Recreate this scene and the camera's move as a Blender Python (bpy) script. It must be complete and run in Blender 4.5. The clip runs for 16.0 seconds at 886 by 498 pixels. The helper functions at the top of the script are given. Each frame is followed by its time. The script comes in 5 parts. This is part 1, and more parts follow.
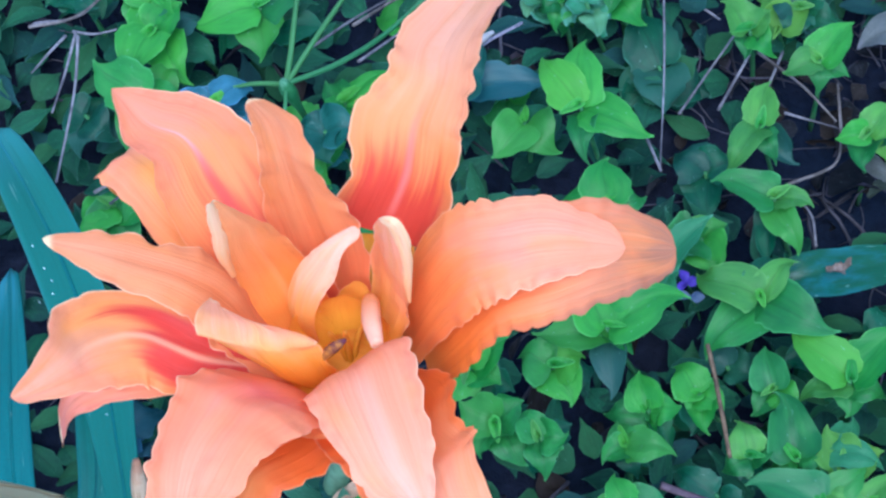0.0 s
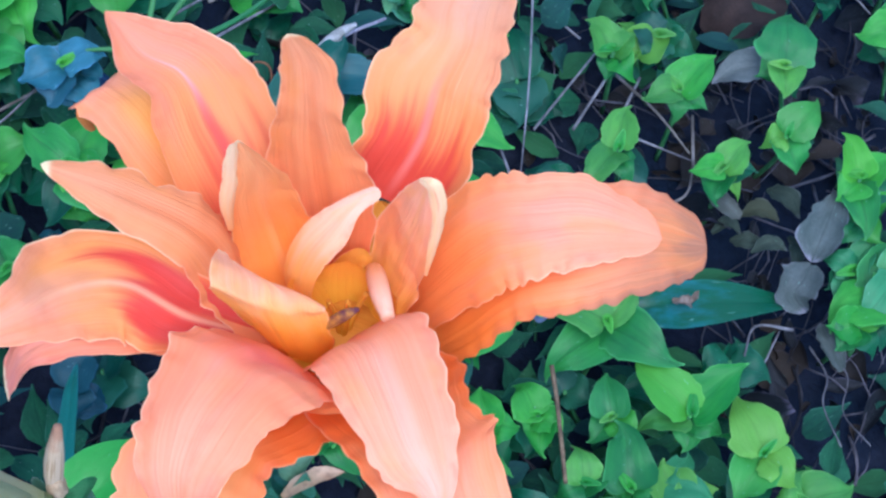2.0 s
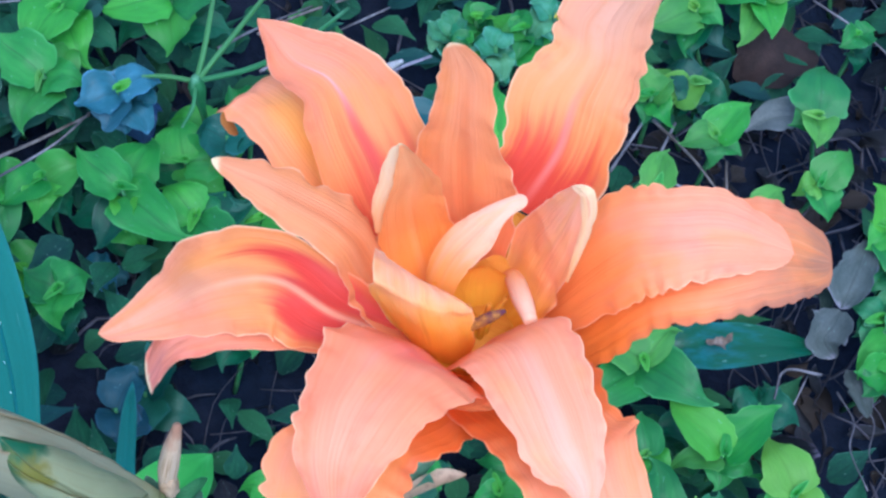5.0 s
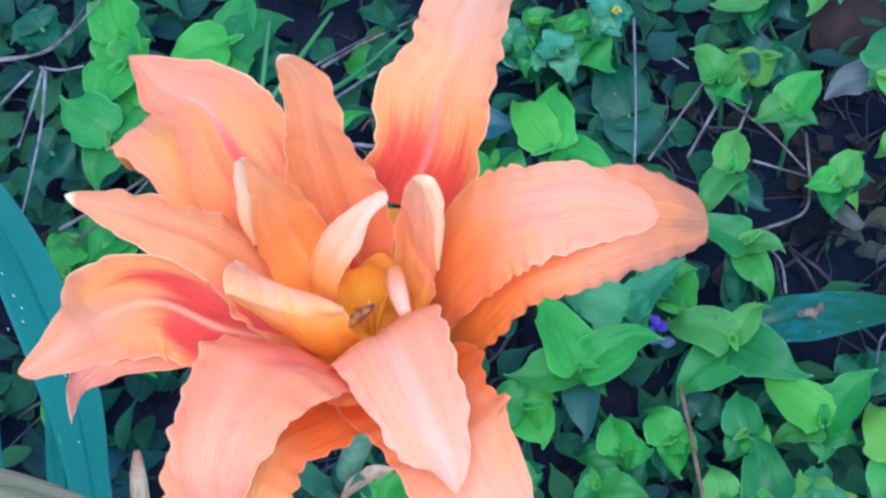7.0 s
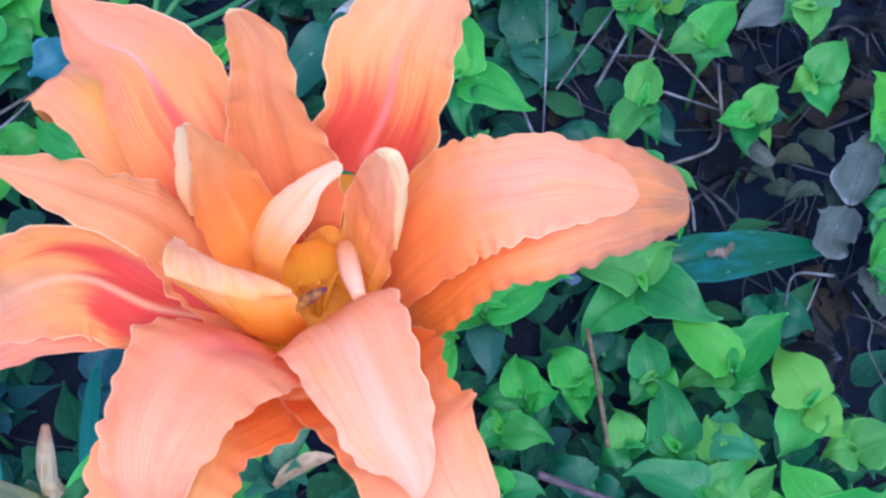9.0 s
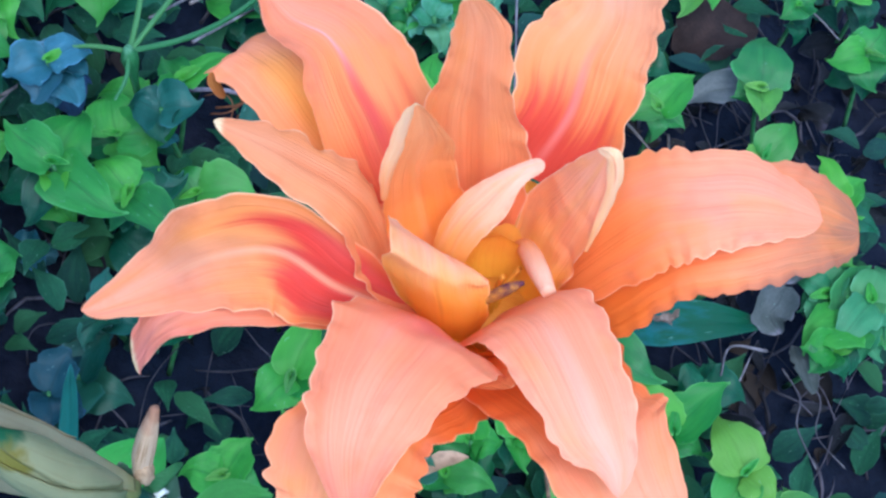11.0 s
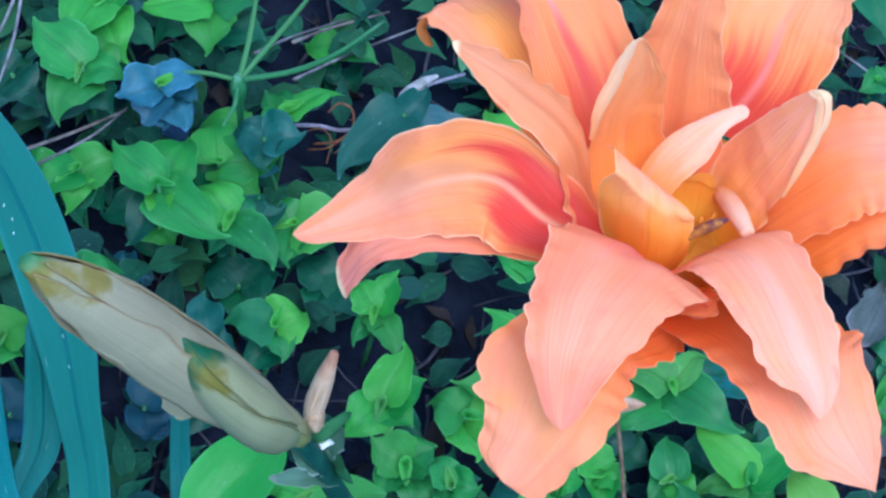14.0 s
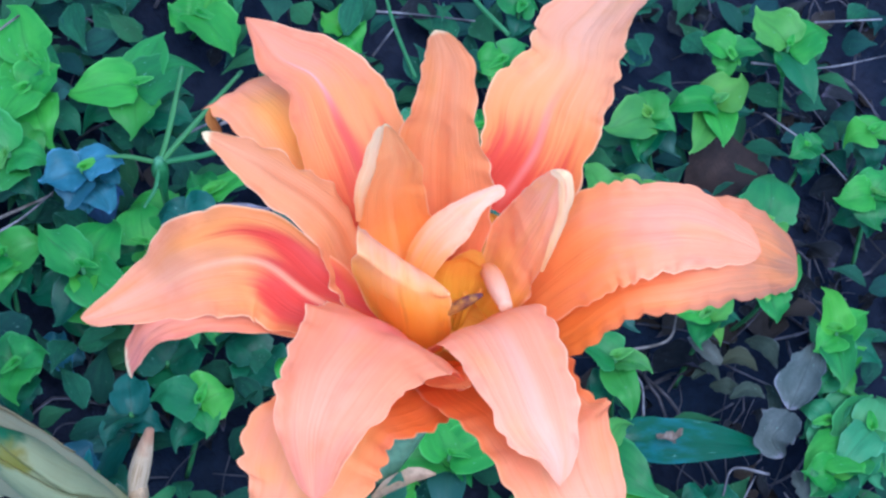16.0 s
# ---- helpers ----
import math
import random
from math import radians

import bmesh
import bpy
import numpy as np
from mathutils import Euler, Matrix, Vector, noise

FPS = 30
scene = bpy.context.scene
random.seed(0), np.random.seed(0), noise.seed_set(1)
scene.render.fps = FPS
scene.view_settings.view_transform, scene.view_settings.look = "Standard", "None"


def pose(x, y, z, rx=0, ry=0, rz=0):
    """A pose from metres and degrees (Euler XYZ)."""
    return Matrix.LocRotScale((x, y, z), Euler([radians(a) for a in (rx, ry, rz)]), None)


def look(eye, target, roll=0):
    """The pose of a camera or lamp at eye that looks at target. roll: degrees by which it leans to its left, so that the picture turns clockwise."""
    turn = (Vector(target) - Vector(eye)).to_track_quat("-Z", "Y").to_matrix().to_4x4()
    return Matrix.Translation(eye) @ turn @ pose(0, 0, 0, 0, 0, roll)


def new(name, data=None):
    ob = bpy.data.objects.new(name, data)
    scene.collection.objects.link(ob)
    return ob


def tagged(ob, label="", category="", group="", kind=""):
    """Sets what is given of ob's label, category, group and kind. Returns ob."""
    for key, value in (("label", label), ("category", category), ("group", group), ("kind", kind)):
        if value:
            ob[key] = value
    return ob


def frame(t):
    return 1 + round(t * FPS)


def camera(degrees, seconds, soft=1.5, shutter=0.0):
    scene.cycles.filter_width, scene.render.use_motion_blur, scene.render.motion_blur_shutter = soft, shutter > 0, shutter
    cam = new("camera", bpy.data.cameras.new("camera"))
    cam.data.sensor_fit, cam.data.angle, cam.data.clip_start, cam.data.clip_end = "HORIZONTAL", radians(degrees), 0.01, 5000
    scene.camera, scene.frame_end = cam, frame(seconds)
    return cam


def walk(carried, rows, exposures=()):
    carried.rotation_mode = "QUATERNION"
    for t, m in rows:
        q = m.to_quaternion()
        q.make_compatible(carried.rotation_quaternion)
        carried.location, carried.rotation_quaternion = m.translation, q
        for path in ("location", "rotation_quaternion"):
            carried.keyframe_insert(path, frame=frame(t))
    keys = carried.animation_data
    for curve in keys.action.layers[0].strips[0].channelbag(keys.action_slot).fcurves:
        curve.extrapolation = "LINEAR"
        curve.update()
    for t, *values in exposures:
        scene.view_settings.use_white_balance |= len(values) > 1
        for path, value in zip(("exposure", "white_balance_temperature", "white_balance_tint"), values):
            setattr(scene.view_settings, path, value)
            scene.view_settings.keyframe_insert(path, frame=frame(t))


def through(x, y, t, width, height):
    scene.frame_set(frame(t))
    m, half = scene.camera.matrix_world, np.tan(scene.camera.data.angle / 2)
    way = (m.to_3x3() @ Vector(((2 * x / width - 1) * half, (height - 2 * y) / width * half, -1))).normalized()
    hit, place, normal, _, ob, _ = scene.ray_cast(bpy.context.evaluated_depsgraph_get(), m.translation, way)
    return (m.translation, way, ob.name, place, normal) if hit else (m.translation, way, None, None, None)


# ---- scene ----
cam = camera(24.0, 16.0, soft=2.55)
WALK = [
    (0, look((0.0968, -0.1417, 0.8169), (0.0130, 0.0046, 0.4542), -30.22)),
    (0.5, look((0.0938, -0.1395, 0.8120), (0.0161, 0.0032, 0.4465), -28.73)),
    (1, look((0.0843, -0.1379, 0.8065), (0.0194, 0.0066, 0.4392), -24.75)),
    (1.5, look((0.0709, -0.1379, 0.8045), (0.0235, 0.0128, 0.4370), -16.96)),
    (2, look((0.0332, -0.1419, 0.7916), (0.0054, 0.0117, 0.4233), -6.82)),
    (2.5, look((0.0007, -0.1531, 0.7919), (-0.0141, 0.0076, 0.4259), 0.02)),
    (3, look((-0.0170, -0.1618, 0.7887), (-0.0171, 0.0011, 0.4233), 6.18)),
    (3.5, look((-0.0229, -0.1615, 0.7924), (-0.0229, 0.0035, 0.4280), 6.34)),
    (4, look((-0.0259, -0.1575, 0.7894), (-0.0259, 0.0056, 0.4241), 6.53)),
    (4.2, look((-0.0237, -0.1578, 0.7912), (-0.0239, 0.0057, 0.4262), 6.18)),
    (6.3, look((0.0551, -0.1590, 0.8083), (-0.0043, 0.0050, 0.4483), -18.10)),
    (6.5, look((0.0613, -0.1630, 0.8080), (0.0019, 0.0007, 0.4479), -18.94)),
    (7, look((0.0732, -0.1631, 0.8023), (0.0052, 0.0020, 0.4443), -23.00)),
    (7.5, look((0.0850, -0.1560, 0.7908), (0.0197, 0.0023, 0.4293), -24.88)),
    (8, look((0.0887, -0.1513, 0.7821), (0.0238, 0.0032, 0.4189), -25.97)),
    (8.5, look((0.0768, -0.1418, 0.7760), (0.0236, 0.0069, 0.4084), -22.06)),
    (8.7, look((0.0661, -0.1350, 0.7774), (0.0175, 0.0125, 0.4088), -19.57)),
    (10.8, look((-0.0181, -0.1442, 0.7771), (-0.0180, 0.0132, 0.4094), 3.86)),
    (11, look((-0.0214, -0.1522, 0.7779), (-0.0209, 0.0103, 0.4124), 4.16)),
    (11.5, look((-0.0358, -0.1669, 0.7741), (-0.0317, 0.0015, 0.4113), 5.91)),
    (12, look((-0.0480, -0.1724, 0.7725), (-0.0437, 0.0002, 0.4117), 6.43)),
    (12.5, look((-0.0611, -0.1831, 0.7718), (-0.0559, -0.0063, 0.4130), 8.21)),
    (13, look((-0.0691, -0.1881, 0.7728), (-0.0696, -0.0081, 0.4156), 6.70)),
    (13.5, look((-0.0683, -0.1918, 0.7731), (-0.0672, -0.0110, 0.4163), 7.61)),
    (14, look((-0.0555, -0.1935, 0.7770), (-0.0570, -0.0098, 0.4217), 6.34)),
    (14.5, look((-0.0338, -0.1966, 0.7848), (-0.0384, -0.0113, 0.4304), 4.55)),
    (15, look((-0.0143, -0.1950, 0.7911), (-0.0236, -0.0047, 0.4394), 3.06)),
    (15.5, look((-0.0068, -0.1936, 0.7951), (-0.0200, 0.0007, 0.4458), 1.99)),
    (16, look((-0.0031, -0.1947, 0.7950), (-0.0151, -0.0003, 0.4456), 2.30)),
]
walk(cam, WALK, exposures=[(0.0, 1.38, 5280, 6), (3.5, 1.36, 5400, 6), (6.5, 1.37, 5290, 6), (8.5, 1.36, 5300, 6), (11.0, 1.3, 5500, 6), (12.2, 1.24, 5500, 6), (13.3, 1.3, 5300, 5), (15.0, 1.35, 5150, 6), (16.0, 1.35, 5180, 6)])

# ---- world and light: an open, bright but sunless garden corner ----
world = bpy.data.worlds.new("garden_sky")
scene.world = world
world.use_nodes = True
wn = world.node_tree.nodes
sky = wn.new("ShaderNodeTexSky")
sky.sky_type = "NISHITA"
sky.sun_disc = False
SUN_UP, SUN_TURN = radians(70), radians(155)
sky.sun_elevation, sky.sun_rotation = SUN_UP, SUN_TURN
wn["Background"].inputs["Strength"].default_value = 0.15
world.node_tree.links.new(sky.outputs["Color"], wn["Background"].inputs["Color"])

sun_data = bpy.data.lights.new("sun", "SUN")
sun_data.energy, sun_data.angle, sun_data.color = 1.3, radians(40), (1.0, 0.97, 0.93)
sun = new("sun", sun_data)
sun.matrix_world = look((0.6 * math.sin(SUN_TURN), 0.6 * math.cos(SUN_TURN), 1.0 * math.tan(SUN_UP) * 0.6), (0, 0, 0))


# ---- materials ----
def material(name):
    m = bpy.data.materials.new(name)
    m.use_nodes = True
    nt = m.node_tree
    return m, nt, nt.nodes["Principled BSDF"]


def node(nt, kind, **sets):
    n = nt.nodes.new(kind)
    for key, value in sets.items():
        if key in n.inputs:
            n.inputs[key].default_value = value
    return n


def math_node(nt, op, a, b=None, c=None, clamp=False):
    n = nt.nodes.new("ShaderNodeMath")
    n.operation, n.use_clamp = op, clamp
    for slot, v in zip(n.inputs, (a, b, c)):
        if v is None:
            continue
        if isinstance(v, (int, float)):
            slot.default_value = v
        else:
            nt.links.new(v, slot)
    return n.outputs[0]


def mix_color(nt, fac, a, b, blend="MIX"):
    n = nt.nodes.new("ShaderNodeMix")
    n.data_type, n.blend_type = "RGBA", blend
    for slot, v in ((n.inputs[0], fac), (n.inputs[6], a), (n.inputs[7], b)):
        if isinstance(v, (int, float)):
            slot.default_value = v
        elif isinstance(v, tuple):
            slot.default_value = (*v, 1)
        else:
            nt.links.new(v, slot)
    return n.outputs[2]


def smooth(nt, value, lo, hi):
    n = nt.nodes.new("ShaderNodeMapRange")
    n.interpolation_type = "SMOOTHSTEP"
    nt.links.new(value, n.inputs["Value"])
    n.inputs["From Min"].default_value, n.inputs["From Max"].default_value = lo, hi
    return n.outputs["Result"]


def attribute(nt, name):
    n = nt.nodes.new("ShaderNodeAttribute")
    n.attribute_name = name
    return n.outputs["Fac"]


def noise_tex(nt, scale, detail=3.0, vector=None, rough=0.55):
    n = node(nt, "ShaderNodeTexNoise", Scale=scale, Detail=detail, Roughness=rough)
    nt.links.new(vector if vector is not None else node(nt, "ShaderNodeTexCoord").outputs["Object"], n.inputs["Vector"])
    return n.outputs["Fac"]


def combine(nt, x, y, z=0.0):
    n = nt.nodes.new("ShaderNodeCombineXYZ")
    for slot, v in zip(n.inputs, (x, y, z)):
        if isinstance(v, (int, float)):
            slot.default_value = v
        else:
            nt.links.new(v, slot)
    return n.outputs[0]


def through_light(nt, bsdf, color, share):
    """Thin living tissue: part of the light goes through."""
    tr = nt.nodes.new("ShaderNodeBsdfTranslucent")
    mixer = nt.nodes.new("ShaderNodeMixShader")
    mixer.inputs[0].default_value = share
    nt.links.new(color, tr.inputs["Color"])
    nt.links.new(bsdf.outputs[0], mixer.inputs[1])
    nt.links.new(tr.outputs[0], mixer.inputs[2])
    nt.links.new(mixer.outputs[0], nt.nodes["Material Output"].inputs["Surface"])


def bump(nt, bsdf, height, strength, distance):
    b = node(nt, "ShaderNodeBump", Strength=strength, Distance=distance)
    nt.links.new(height, b.inputs["Height"])
    nt.links.new(b.outputs[0], bsdf.inputs["Normal"])


def petal_material(name, base, throat, tip, eye=0.0, eye_at=0.3, rib=0.0, throat_at=0.3, rim_tone=(1.0, 0.66, 0.42), rib_tone=(1.0, 0.5, 0.42), rib_span=(0.0, 1.0), rib_wide=0.08, blush=0.0, cream=0.0, share=0.3, halo=0.0, glow=0.15, rib_flare=0.0, rib_low=None, rim_from=0.955):
    """Salmon tissue: orange towards the throat, pinker at the tip, streaked crimson eye with an amber halo, pale midrib, soft lengthwise veins."""
    m, nt, bs = material(name)
    u, v, seed = attribute(nt, "u"), attribute(nt, "v"), attribute(nt, "seed")
    sway = noise_tex(nt, 1.0, 2.0, combine(nt, math_node(nt, "MULTIPLY", u, 1.2), math_node(nt, "MULTIPLY", v, 2.0), math_node(nt, "ADD", seed, 21.3)))
    bent = math_node(nt, "ADD", u, math_node(nt, "MULTIPLY", math_node(nt, "SUBTRACT", sway, 0.5), 0.2))
    veins = noise_tex(nt, 1.0, 3.0, combine(nt, math_node(nt, "MULTIPLY", bent, 7.0), math_node(nt, "MULTIPLY", v, 0.9), seed), 0.6)
    fine = noise_tex(nt, 1.0, 2.0, combine(nt, math_node(nt, "MULTIPLY", bent, 24.0), math_node(nt, "MULTIPLY", v, 1.6), math_node(nt, "ADD", seed, 2.7)), 0.5)
    streak = noise_tex(nt, 1.0, 2.0, combine(nt, math_node(nt, "MULTIPLY", bent, 2.6), math_node(nt, "MULTIPLY", v, 1.7), math_node(nt, "ADD", seed, 7.7)), 0.5)
    blotch = noise_tex(nt, 140.0, 5.0, rough=0.65)
    patch = noise_tex(nt, 1.0, 3.0, combine(nt, math_node(nt, "MULTIPLY", u, 1.1), math_node(nt, "MULTIPLY", v, 3.2), math_node(nt, "ADD", seed, 13.9)), 0.55)
    edge = math_node(nt, "ABSOLUTE", u)
    along = math_node(nt, "ADD", v, math_node(nt, "MULTIPLY", math_node(nt, "SUBTRACT", streak, 0.5), 0.4))
    col = mix_color(nt, smooth(nt, along, 0.4, 0.95), base, tip)
    col = mix_color(nt, math_node(nt, "MULTIPLY", smooth(nt, patch, 0.5, 0.7), 0.5), col, tuple(min(1.0, c * f) for c, f in zip(base, (1.0, 0.98, 0.66))))
    pale = math_node(nt, "MULTIPLY", math_node(nt, "SUBTRACT", 1.0, smooth(nt, math_node(nt, "ADD", edge, math_node(nt, "MULTIPLY", streak, 0.5)), 0.35, 0.95)), smooth(nt, along, 0.3, 0.6))
    col = mix_color(nt, math_node(nt, "MULTIPLY", pale, glow), col, (1.0, 0.6, 0.45))
    col = mix_color(nt, math_node(nt, "MULTIPLY", smooth(nt, veins, 0.5, 0.3), 0.26), col, tuple(c * f for c, f in zip(base, (0.95, 0.76, 0.66))))
    col = mix_color(nt, math_node(nt, "MULTIPLY", smooth(nt, veins, 0.5, 0.7), 0.3), col, tuple(min(1.0, c * f) for c, f in zip(base, (1.04, 1.22, 1.4))))
    col = mix_color(nt, math_node(nt, "MULTIPLY", smooth(nt, fine, 0.48, 0.3), 0.2), col, tuple(c * f for c, f in zip(base, (0.93, 0.74, 0.64))))
    col = mix_color(nt, math_node(nt, "MULTIPLY", smooth(nt, blotch, 0.5, 0.75), 0.32), col, tuple(c * f for c, f in zip(base, (0.97, 0.86, 0.82))))
    near = math_node(nt, "SUBTRACT", 1.0, smooth(nt, along, throat_at - 0.12, throat_at + 0.28))
    col = mix_color(nt, near, col, throat)
    if eye:
        flame = math_node(nt, "ADD", along, math_node(nt, "MULTIPLY", math_node(nt, "SUBTRACT", veins, 0.5), 0.3))
        flame = math_node(nt, "ADD", flame, math_node(nt, "MULTIPLY", math_node(nt, "MULTIPLY", edge, edge), 0.12))
        ring = math_node(nt, "SUBTRACT", 1.0, smooth(nt, flame, eye_at + 0.1, eye_at + 0.4))
        col = mix_color(nt, math_node(nt, "MULTIPLY", ring, halo), col, (0.98, 0.33, 0.065))
        zone = math_node(nt, "SUBTRACT", 1.0, smooth(nt, flame, eye_at - 0.06, eye_at + 0.14))
        zone = math_node(nt, "MULTIPLY", zone, smooth(nt, flame, eye_at - 0.42, eye_at - 0.2))
        zone = math_node(nt, "MULTIPLY", zone, math_node(nt, "SUBTRACT", 1.0, smooth(nt, math_node(nt, "ADD", edge, math_node(nt, "MULTIPLY", v, 0.5)), 0.8, 1.2)))
        col = mix_color(nt, math_node(nt, "MULTIPLY", zone, eye * 0.92), col, (0.74, 0.06, 0.045))
    if rib:
        wander = math_node(nt, "ADD", edge, math_node(nt, "MULTIPLY", math_node(nt, "SUBTRACT", streak, 0.5), 0.06))
        spread = math_node(nt, "MULTIPLY_ADD", math_node(nt, "SUBTRACT", 1.0, smooth(nt, v, rib_span[0], rib_span[0] + 0.34)), rib_wide * rib_flare, rib_wide)
        line = math_node(nt, "SUBTRACT", 1.0, smooth(nt, math_node(nt, "DIVIDE", wander, spread), 0.0, 1.0))
        line = math_node(nt, "MULTIPLY", line, math_node(nt, "MULTIPLY", smooth(nt, v, rib_span[0] - 0.12, rib_span[0] + 0.06), math_node(nt, "SUBTRACT", 1.0, smooth(nt, v, rib_span[1] - 0.1, rib_span[1] + 0.16))))
        col = mix_color(nt, math_node(nt, "MULTIPLY", line, rib), col, mix_color(nt, smooth(nt, v, rib_span[0] + 0.1, rib_span[0] + 0.36), rib_low or rib_tone, rib_tone))
    if blush:
        pink = noise_tex(nt, 1.0, 3.0, combine(nt, math_node(nt, "MULTIPLY", u, 1.3), math_node(nt, "MULTIPLY", v, 2.4), math_node(nt, "ADD", seed, 3.1)))
        col = mix_color(nt, math_node(nt, "MULTIPLY", smooth(nt, pink, 0.48, 0.72), blush), col, (0.93, 0.26, 0.24))
    if cream:
        col = mix_color(nt, math_node(nt, "MULTIPLY", smooth(nt, math_node(nt, "ADD", v, math_node(nt, "MULTIPLY", math_node(nt, "SUBTRACT", blotch, 0.5), 0.08)), 0.962, 0.992), cream), col, (1.0, 0.78, 0.46))
    # Brownish mottles near the rim that also paint in the shade of its bumps.
    mottle_shade = noise_tex(nt, 1.0, 3.0, combine(nt, math_node(nt, "MULTIPLY", u, 2.5), math_node(nt, "MULTIPLY", v, 9.0), math_node(nt, "ADD", seed, 5.5)))
    mottle_shade = math_node(nt, "MULTIPLY", smooth(nt, mottle_shade, 0.5, 0.7), smooth(nt, edge, 0.5, 0.95))
    col = mix_color(nt, math_node(nt, "MULTIPLY", mottle_shade, 0.42), col, tuple(c * f for c, f in zip(base, (0.74, 0.58, 0.6))))
    rim = smooth(nt, math_node(nt, "ADD", edge, math_node(nt, "MULTIPLY", math_node(nt, "SUBTRACT", patch, 0.5), 0.05)), rim_from, 0.995)
    col = mix_color(nt, math_node(nt, "MULTIPLY", rim, math_node(nt, "ADD", 0.15, math_node(nt, "MULTIPLY", smooth(nt, streak, 0.4, 0.6), 0.5))), col, rim_tone)
    nt.links.new(col, bs.inputs["Base Color"])
    bs.inputs["Roughness"].default_value = 0.48
    bs.inputs["Specular IOR Level"].default_value = 0.18
    bump(nt, bs, math_node(nt, "ADD", math_node(nt, "MULTIPLY", veins, 0.8), math_node(nt, "ADD", math_node(nt, "MULTIPLY", fine, 0.25), math_node(nt, "MULTIPLY", blotch, 0.3))), 0.5, 0.0012)
    through_light(nt, bs, col, share)
    return m


def leaf_material(name, dark, light, gloss=0.36, blue=None, through=0.22, islands=False, spec=0.36, rib_mark=0.5, bloom=None):
    """Living leaf: tone varies from leaf to leaf and along each, soft veins, a sunk midrib, paler tip and rim, specks,
    soft gloss. bloom: the tone of a painted sky sheen.
    """
    m, nt, bs = material(name)
    u, v = attribute(nt, "u"), attribute(nt, "v")
    rnd = node(nt, "ShaderNodeNewGeometry").outputs["Random Per Island"] if islands else node(nt, "ShaderNodeObjectInfo").outputs["Random"]
    shift = math_node(nt, "MULTIPLY", rnd, 37.0)
    edge = math_node(nt, "ABSOLUTE", u)
    blotch = noise_tex(nt, 1.0, 5.0, combine(nt, math_node(nt, "MULTIPLY", u, 1.5), math_node(nt, "MULTIPLY", v, 2.6), shift), 0.62)
    lines = noise_tex(nt, 1.0, 3.0, combine(nt, math_node(nt, "MULTIPLY", u, 5.0), math_node(nt, "SUBTRACT", math_node(nt, "MULTIPLY", v, 3.0), math_node(nt, "MULTIPLY", edge, 2.2)), shift))
    grain = noise_tex(nt, 900.0, 2.0)
    tone = math_node(nt, "ADD", math_node(nt, "MULTIPLY", rnd, 0.7), math_node(nt, "MULTIPLY", math_node(nt, "SUBTRACT", blotch, 0.42), 1.5), clamp=True)
    col = mix_color(nt, tone, dark, light)
    col = mix_color(nt, math_node(nt, "MULTIPLY", smooth(nt, lines, 0.45, 0.7), 0.22), col, tuple(c * 0.5 for c in dark))
    col = mix_color(nt, math_node(nt, "MULTIPLY", smooth(nt, grain, 0.4, 0.7), 0.18), col, tuple(c * 0.5 for c in dark))
    pale = math_node(nt, "ADD", math_node(nt, "MULTIPLY", smooth(nt, edge, 0.9, 1.0), 0.6), math_node(nt, "MULTIPLY", smooth(nt, v, 0.86, 1.0), 0.85), clamp=True)
    col = mix_color(nt, math_node(nt, "MULTIPLY", pale, smooth(nt, blotch, 0.35, 0.6)), col, (min(1, light[0] * 1.6 + 0.03), min(1, light[1] * 1.3 + 0.03), light[2] * 1.6 + 0.05))
    rib = math_node(nt, "SUBTRACT", 1.0, smooth(nt, edge, 0.0, 0.06))
    col = mix_color(nt, math_node(nt, "MULTIPLY", rib, rib_mark), col, tuple(c * 0.6 for c in dark))
    yellow = smooth(nt, math_node(nt, "FRACT", math_node(nt, "MULTIPLY", rnd, 7.31)), 0.6, 0.95)
    col = mix_color(nt, math_node(nt, "MULTIPLY", yellow, 0.4), col, (light[0] * 1.5, light[1] * 1.02, light[2] * 0.6))
    if blue:
        odd = smooth(nt, math_node(nt, "FRACT", math_node(nt, "MULTIPLY", rnd, 13.7)), 0.72, 0.95)
        col = mix_color(nt, math_node(nt, "MULTIPLY", odd, 0.6), col, blue)
    # Sky sheen on the gloss, painted into the colour in noise patches.
    if bloom:
        sheen_mask = noise_tex(nt, 1.0, 4.0, combine(nt, math_node(nt, "MULTIPLY", u, 1.1), math_node(nt, "MULTIPLY", v, 3.0), 4.6), 0.65)
        col = mix_color(nt, math_node(nt, "MULTIPLY", smooth(nt, sheen_mask, 0.45, 0.72), 0.6), col, bloom)
    speck = smooth(nt, noise_tex(nt, 1.0, 2.0, combine(nt, math_node(nt, "MULTIPLY", u, 8.0), math_node(nt, "MULTIPLY", v, 13.0), math_node(nt, "ADD", shift, 9.0))), 0.7, 0.76)
    col = mix_color(nt, math_node(nt, "MULTIPLY", speck, 0.4), col, (0.3, 0.5, 0.45))
    nt.links.new(col, bs.inputs["Base Color"])
    rough = math_node(nt, "ADD", gloss - 0.04, math_node(nt, "MULTIPLY", blotch, 0.3))
    nt.links.new(rough, bs.inputs["Roughness"])
    bs.inputs["Specular IOR Level"].default_value = spec
    bump(nt, bs, math_node(nt, "ADD", math_node(nt, "MULTIPLY", lines, 0.4), math_node(nt, "MULTIPLY", blotch, 1.3)), 0.55, 0.0012)
    through_light(nt, bs, col, through)
    return m


